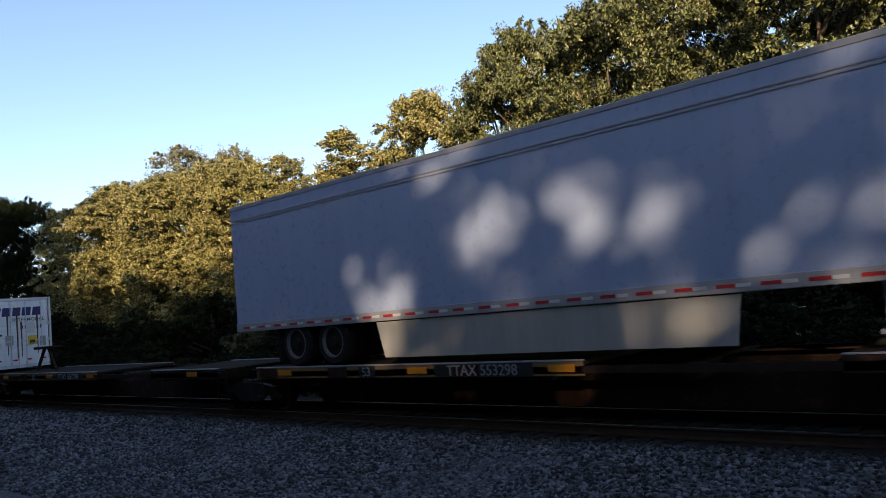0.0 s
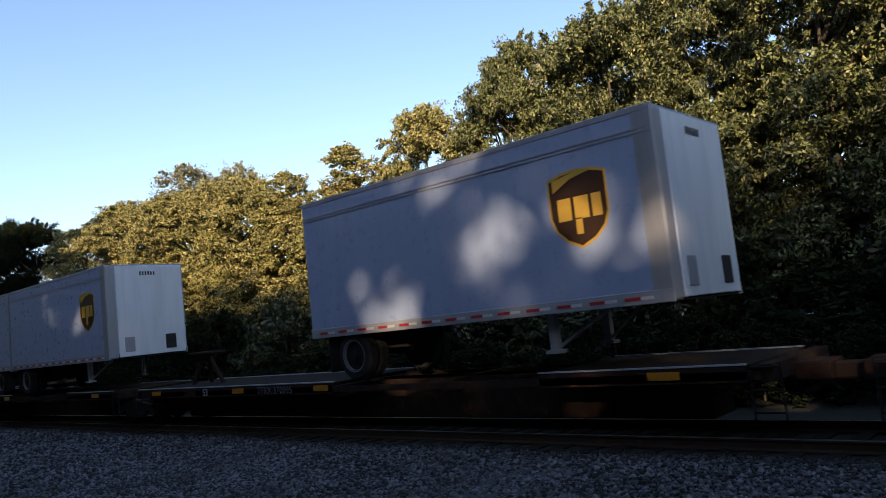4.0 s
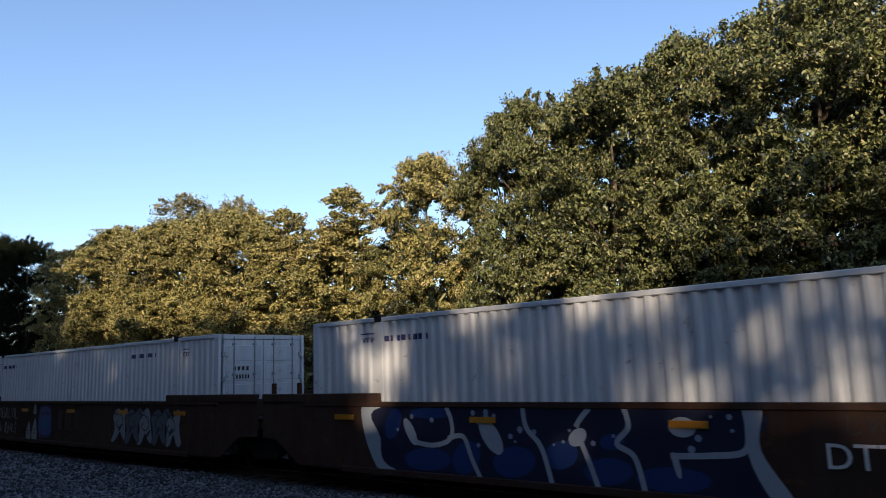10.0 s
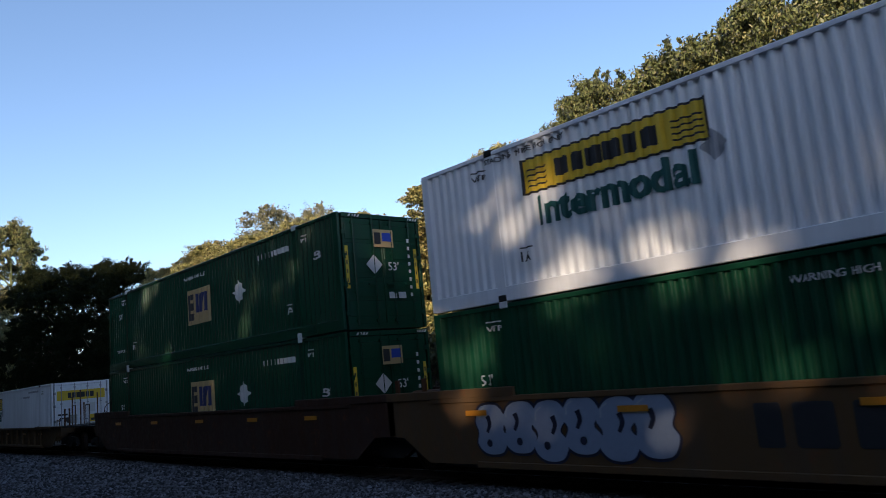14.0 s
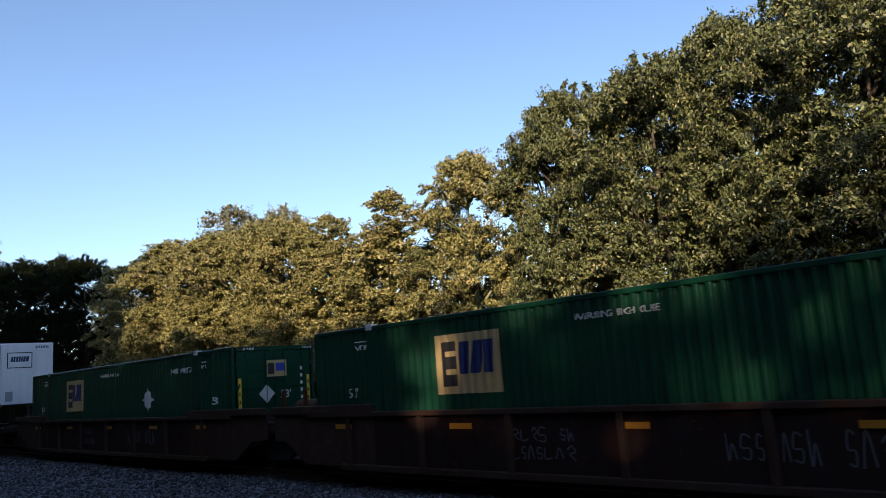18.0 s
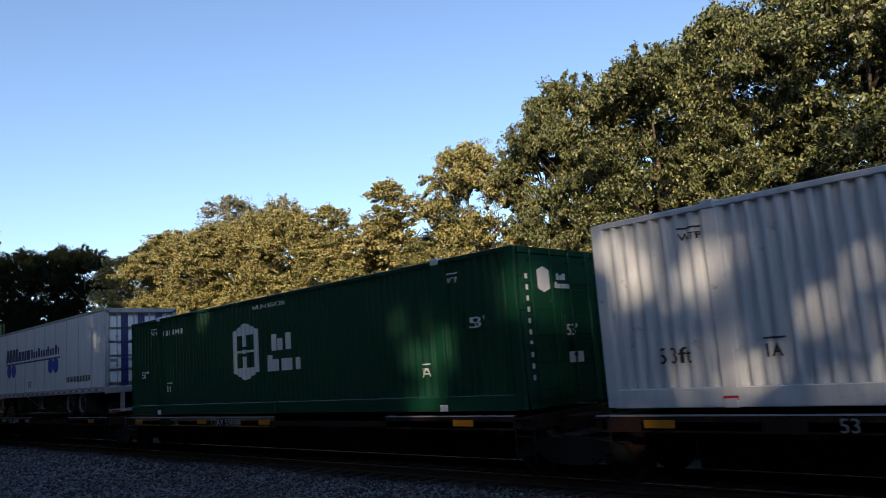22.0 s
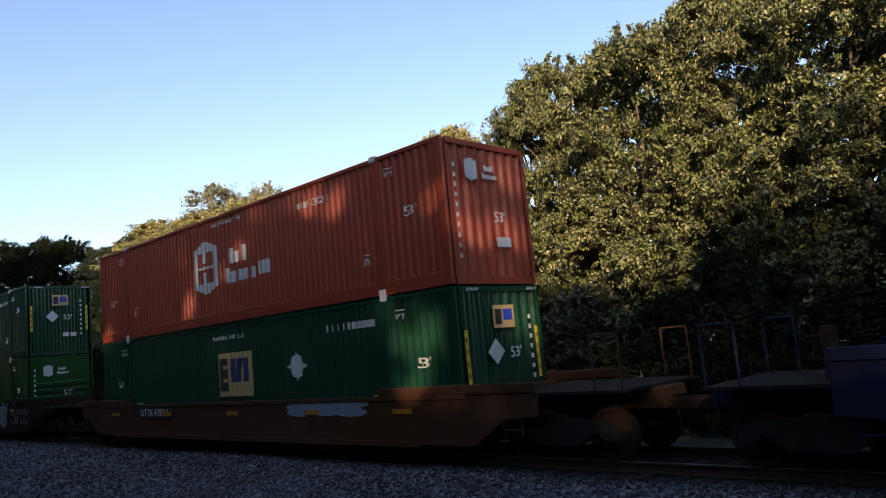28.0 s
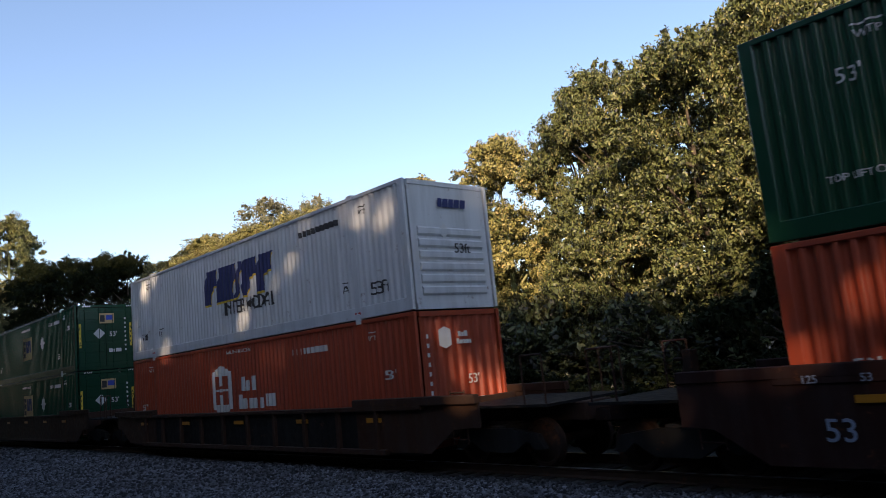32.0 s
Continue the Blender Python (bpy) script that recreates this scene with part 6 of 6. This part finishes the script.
def tags(car, x0, x1, z0, z1, rows, seed, ink):
    """Loose thin scrawls, one winding stroke after another."""
    r = random.Random(seed)
    for j in range(rows):
        x, z = x0, z0 + (j + 0.5) * (z1 - z0) / rows
        h = 0.42 * (z1 - z0) / rows
        while x < x1:
            q = h * r.uniform(0.6, 1.0)
            k = r.uniform(0.10, 0.2)
            run = r.choice(([(0, q), (0.1, -q), (0.5, 0.2 * q), (0.8, -q)], [(0.8, 0.7 * q), (0.2, q), (0, 0), (0.7, -0.2 * q), (0.6, -q), (0, -0.8 * q)], [(0, -q), (0.4, q), (0.8, -q)], [(0, 0.5 * q), (0.5, q), (0.9, 0.2 * q), (0.3, -0.1 * q), (0.9, -q)], [(0, q), (0, -q), (0.8, -0.9 * q)]))
            ribbon(car, [(x + k * a, z + b + 0.1 * a * q) for a, b in run], 0.024, ink, WALL, "spray_stroke")
            x += k * 1.25 if r.random() < 0.86 else 0.45


def car_number(car, x, z, digits, size=0.44, plate=False, ink=None):
    y = -HALF - 0.075
    if plate:
        mark("number_panel", rect(x - 4.0 * size, x + 4.0 * size, z - 0.6 * size, z + 0.6 * size), DARK_GAP, car, y - 0.008, 0.003)
    words("DTTX " + digits, size, ink or PALE, car, x, y - 0.01, z)


def build_cars():
    a = (1.9, -15.7, -33.1, -50.5, -67.9)
    for u0, u1 in zip(a, a[1:]):
        car = spine_car(u0, u1, "rusty spine car platform with dull yellow sills", paint_sill=SILL_YELLOW)
        tail = u1 - u0
        mark("number_panel", rect(tail + 6.35, tail + 8.55, 0.85, 1.07), DARK_GAP, car, -1.324, 0.003)
        words("TTAX 553298", 0.27, SPRAY_DULL, car, tail + 7.45, -1.335, 0.95)
        mark("number_panel", rect(tail + 4.25, tail + 4.75, 0.85, 1.07), DARK_GAP, car, -1.324, 0.003)
        words("53", 0.26, SPRAY_DULL, car, tail + 4.5, -1.335, 0.95)
    a = (-67.9, -87.0, -106.2, -125.4, -144.7, -164.0, -183.5, -203.3)
    for k, (u0, u1) in enumerate(zip(a, a[1:])):
        car = spine_car(u0, u1, "dark rusty spine car platform with brown sills", coupler=k in (0, 6), paint_sill=CAR_MAROON)
        words("TTRX 370095", 0.24, SPRAY_SMOKE, car, u1 - u0 + 7.4, -1.335, 0.95)
        words("53", 0.26, SPRAY_DULL, car, u1 - u0 + 4.4, -1.335, 0.95)
    a = (-416.3, -435.4, -452.8, -470.6, -488.7, -507.0)
    for k, (u0, u1) in enumerate(zip(a, a[1:])):
        car = spine_car(u0, u1, "dark rusty spine car platform with yellow reflectors", coupler=k == 4, paint_sill=SILL_YELLOW if k == 3 else RUSTY)
        words("TTAX 554104", 0.27, SPRAY_DULL, car, u1 - u0 + 7.2, -1.335, 0.95)
        words("53", 0.26, SPRAY_DULL, car, u1 - u0 + 4.4, -1.335, 0.95)
    cars = [well_car(u, 0, CAR_BROWN, "brown well car covered with graffiti", top=1.56, ends=(k == 0, k == 2)) for k, u in enumerate((-206.85, -226.6, -246.25))]
    flowing_mural(cars[0])
    car_number(cars[0], -5.0, 0.9, "727265")
    tags(cars[0], -6.0, -3.6, 1.15, 1.45, 1, 5, INK)
    tags(cars[1], -15.5, -12.5, 0.4, 1.4, 2, 6, SPRAY_DULL)
    sprayed(cars[1], [(-10.45, 0.5), (-9.48, 0.46), (-9.42, 1.0), (-9.6, 1.4), (-10.3, 1.42), (-10.5, 1.1)], SPRAY_NAVY, WALL, "graffiti_outline")
    sprayed(cars[1], [(-10.38, 0.55), (-9.55, 0.52), (-9.5, 1.0), (-9.66, 1.33), (-10.26, 1.35), (-10.42, 1.05)], SPRAY_VIOLET, WALL - 0.002)
    sprayed(cars[1], [(-10.28, 0.68), (-9.66, 0.68), (-9.64, 0.95), (-10.3, 0.95)], SPRAY_CYAN, WALL - 0.004)
    for k in range(6):
        ribbon(cars[1], [(-10.3 + 0.13 * k, 1.12), (-10.26 + 0.13 * k, 1.22), (-10.22 + 0.13 * k, 1.12)], 0.035, SPRAY_NAVY, WALL - 0.006)
        ribbon(cars[1], [(-10.35 + 0.15 * k, 0.56), (-10.33 + 0.15 * k, 0.38)], 0.06, SPRAY_VIOLET, WALL - 0.004, taper=0.5)
    for x, z, q in ((-11.3, 0.6, 0.27), (-10.8, 0.65, 0.32), (-10.82, 1.32, 0.17)):
        drop = [(x - 0.6 * q, z - 0.9 * q), (x + 0.6 * q, z - q), (x + 0.55 * q, z), (x + 0.1 * q, z + q), (x - 0.5 * q, z + 0.1 * q)]
        sprayed(cars[1], [(x + 1.2 * (a - x), z + 1.15 * (b - z)) for a, b in drop], INK, WALL, "graffiti_outline")
        sprayed(cars[1], drop, SPRAY_DULL, WALL - 0.002)
        ribbon(cars[1], [(x - 0.4 * q, z), (x, z - 0.12 * q), (x + 0.4 * q, z + 0.05 * q)], 0.025, INK, WALL - 0.004)
        ribbon(cars[1], [(x - 0.3 * q, z - 0.35 * q), (x, z - 0.45 * q), (x + 0.35 * q, z - 0.3 * q)], 0.025, INK, WALL - 0.004)
    blocks(cars[1], RUST_DARK, -8.98, -7.1, 0.68, 1.27, 3, y=WALL, gap=0.3)
    wild_graffiti(cars[1], -5.2, -1.6, 0.4, 1.4, 5, (SPRAY_DULL, SPRAY_SMOKE), SPRAY_NAVY, 14)
    car_number(cars[2], -11.7, 0.9, "727265")
    tags(cars[2], -15.8, -8.6, 0.35, 1.45, 3, 11, SPRAY_DULL)
    wild_graffiti(cars[2], -8.1, -1.0, 0.34, 1.46, 7, (SPRAY_NAVY, SPRAY_BLUE), SPRAY_GREY, 12)
    cars = [well_car(u, 0, (CAR_BROWN, CAR_YELLOW, CAR_BROWN)[k], "weathered well car covered with graffiti", top=1.52, ends=(k == 0, k == 2)) for k, u in enumerate((-270.2, -289.95, -309.3))]
    wild_graffiti(cars[0], -12.9, -8.9, 0.4, 1.46, 5, (SPRAY_BLUE,), SPRAY_WHITE, 21)
    graffiti(cars[0], -8.7, -5.9, 0.4, 1.42, 5, SPRAY_DULL, INK, 22, SPRAY_WHITE)
    graffiti(cars[0], -5.3, -2.4, 0.32, 1.44, 5, SPRAY_DULL, SPRAY_MOSS, 23, SPRAY_WHITE)
    tags(cars[0], -15.2, -13.2, 0.7, 1.1, 1, 24, SPRAY_WHITE)
    car_number(cars[0], -4.75, 0.9, "724275", plate=True)
    graffiti(cars[1], -15.1, -10.9, 0.42, 1.42, 6, SPRAY_GREY, SPRAY_NAVY, 31, SPRAY_WHITE)
    blocks(cars[1], INK, -9.67, -7.65, 0.64, 1.24, 3, y=-HALF - 0.066, gap=0.3)
    graffiti(cars[1], -5.75, -3.14, 0.28, 1.44, 5, SPRAY_WHITE, SPRAY_NAVY, 32, INK)
    tags(cars[1], -2.7, -0.2, 0.7, 1.3, 1, 33, SPRAY_WHITE)
    car = well_car(-333.5, 0, CAR_YELLOW, "dirty yellow ribbed well car", top=1.16, rib=1.1, step=0.03)
    car_number(car, -13.0, 0.82, "466302", 0.26, plate=True, ink=SPRAY_GREY)
    for k, u in enumerate((-357.2, -377.0, -396.9)):
        car = well_car(u, 0, CAR_BROWN, "rusty brown ribbed well car", top=1.4, rib=2.2, ends=(k == 0, k == 2), wall=CAR_MAROON)
        tags(car, -6.6, -4.5, 0.5, 1.1, 1, 70 + k, SPRAY_SMOKE)
        tags(car, -10.4, -9.2, 0.5, 1.1, 2, 80 + k, SPRAY_SMOKE)
    car = well_car(-511.1, 0, CAR_YELLOW, "dirty yellow ribbed well car", top=1.38, rib=1.1, wall=RUSTY, step=0.03)
    mark("logo_panel", rect(-5.0, -3.3, 0.68, 1.05), DARK_GAP, car, -HALF - 0.066)
    blocks(car, PALE, -4.9, -3.4, 0.74, 1.0, 4, y=-HALF - 0.072)
    tags(car, -5.2, -4.2, 1.05, 1.25, 1, 61, SPRAY_GREY)
    words("53", 0.4, INK, car, -2.7, -HALF - 0.07, 0.85)
    for k, u in enumerate((-535.1, -555.2, -574.65)):
        car = well_car(u, 0, CAR_BLUE, "dark blue well car with amber reflectors", top=1.47, ends=(k == 0, k == 2))
        words("53", 0.4, SPRAY_GREY, car, -5.6, -HALF - 0.07, 0.7)
        for x in (-2.2, -1.3, -0.6, 0.3):
            mark("stencil", [(x, 1.2), (x + 0.04, 1.2), (x + 0.04, 1.42), (x - 0.1, 1.42), (x - 0.1, 1.38), (x, 1.38)], PALE, car, -HALF - 0.105)
        bars(car, SPRAY_GREY, -3.2, -2.6, 1.3, 0.05, 1, y=-HALF - 0.066)
        bars(car, SPRAY_GREY, -3.2, -2.6, 1.2, 0.05, 1, y=-HALF - 0.066)
    car = well_car(-598.8, 0, CAR_ORANGE, "orange-brown well car carrying a container stack", top=1.2)
    car_number(car, -12.4, 0.93, "470364", 0.3, plate=True)
    graffiti(car, -5.5, -2.8, 0.85, 1.12, 3, SPRAY_GREY, SPRAY_GREY, 41, SPRAY_WHITE)
    cars = [well_car(u, 0, CAR_MAROON, "maroon well car with white stencils and graffiti", top=1.42, ends=(k == 0, k == 2)) for k, u in enumerate((-622.6, -641.8, -661.8))]
    for car, letter, x in zip(cars, "ACB", (-8.6, -8.9, -8.9)):
        car_number(car, -11.4, 0.86, "888526", 0.36)
        for text, tx in (("125", -15.9), ("53", -15.2), ("48", -14.5), ("45", -14.0), ("40", -13.1), ("53", -1.3), ("48", -2.1), ("45", -2.7)):
            words(text, 0.15, SPRAY_GREY, car, tx, -HALF - 0.11, 1.38)
        words(letter, 0.4, PALE, car, x, -HALF - 0.075, 0.86)
        words("53", 0.42, SPRAY_GREY, car, -15.6, -HALF - 0.11, 0.72)
        words("53", 0.42, SPRAY_GREY, car, -1.0, -HALF - 0.11, 0.72)
        bars(car, PALE, -14.6, -13.9, 1.25, 0.05, 1, y=-HALF - 0.11)
        bars(car, PALE, -14.6, -13.9, 1.12, 0.05, 1, y=-HALF - 0.11)
        bars(car, PALE, -7.9, -7.0, 1.22, 0.06, 9, y=-HALF - 0.066)
        bars(car, PALE, -7.9, -7.2, 1.1, 0.06, 7, y=-HALF - 0.066)
    graffiti(cars[0], -6.6, -2.4, 0.34, 1.4, 5, SPRAY_WHITE, SPRAY_NAVY, 51, SPRAY_GREY)
    tags(cars[0], -1.9, 0.3, 0.5, 1.2, 2, 55, SPRAY_DULL)
    leaning_mural(cars[1])
    graffiti(cars[2], -7.1, -3.6, 0.28, 1.42, 4, SPRAY_GREY, SPRAY_NAVY, 54, SPRAY_WHITE)
    well_car(-685.6, 0, CAR_BROWN, "rusty brown ribbed well car", top=1.25, rib=1.4, wall=STEEL_DARK)
    well_car(-708.6, 0, CAR_BROWN, "rusty brown well car with container stack", top=1.42)


build_loads()
build_cars()


def motions():
    """The whole train runs by at an even speed."""
    for ob, u, z in MOVING:
        walk(ob, [(t, pose(u + SPEED * t, TRACK_Y, z)) for t in (0.0, 8.0, 16.0, 24.0, 32.0)])


motions()
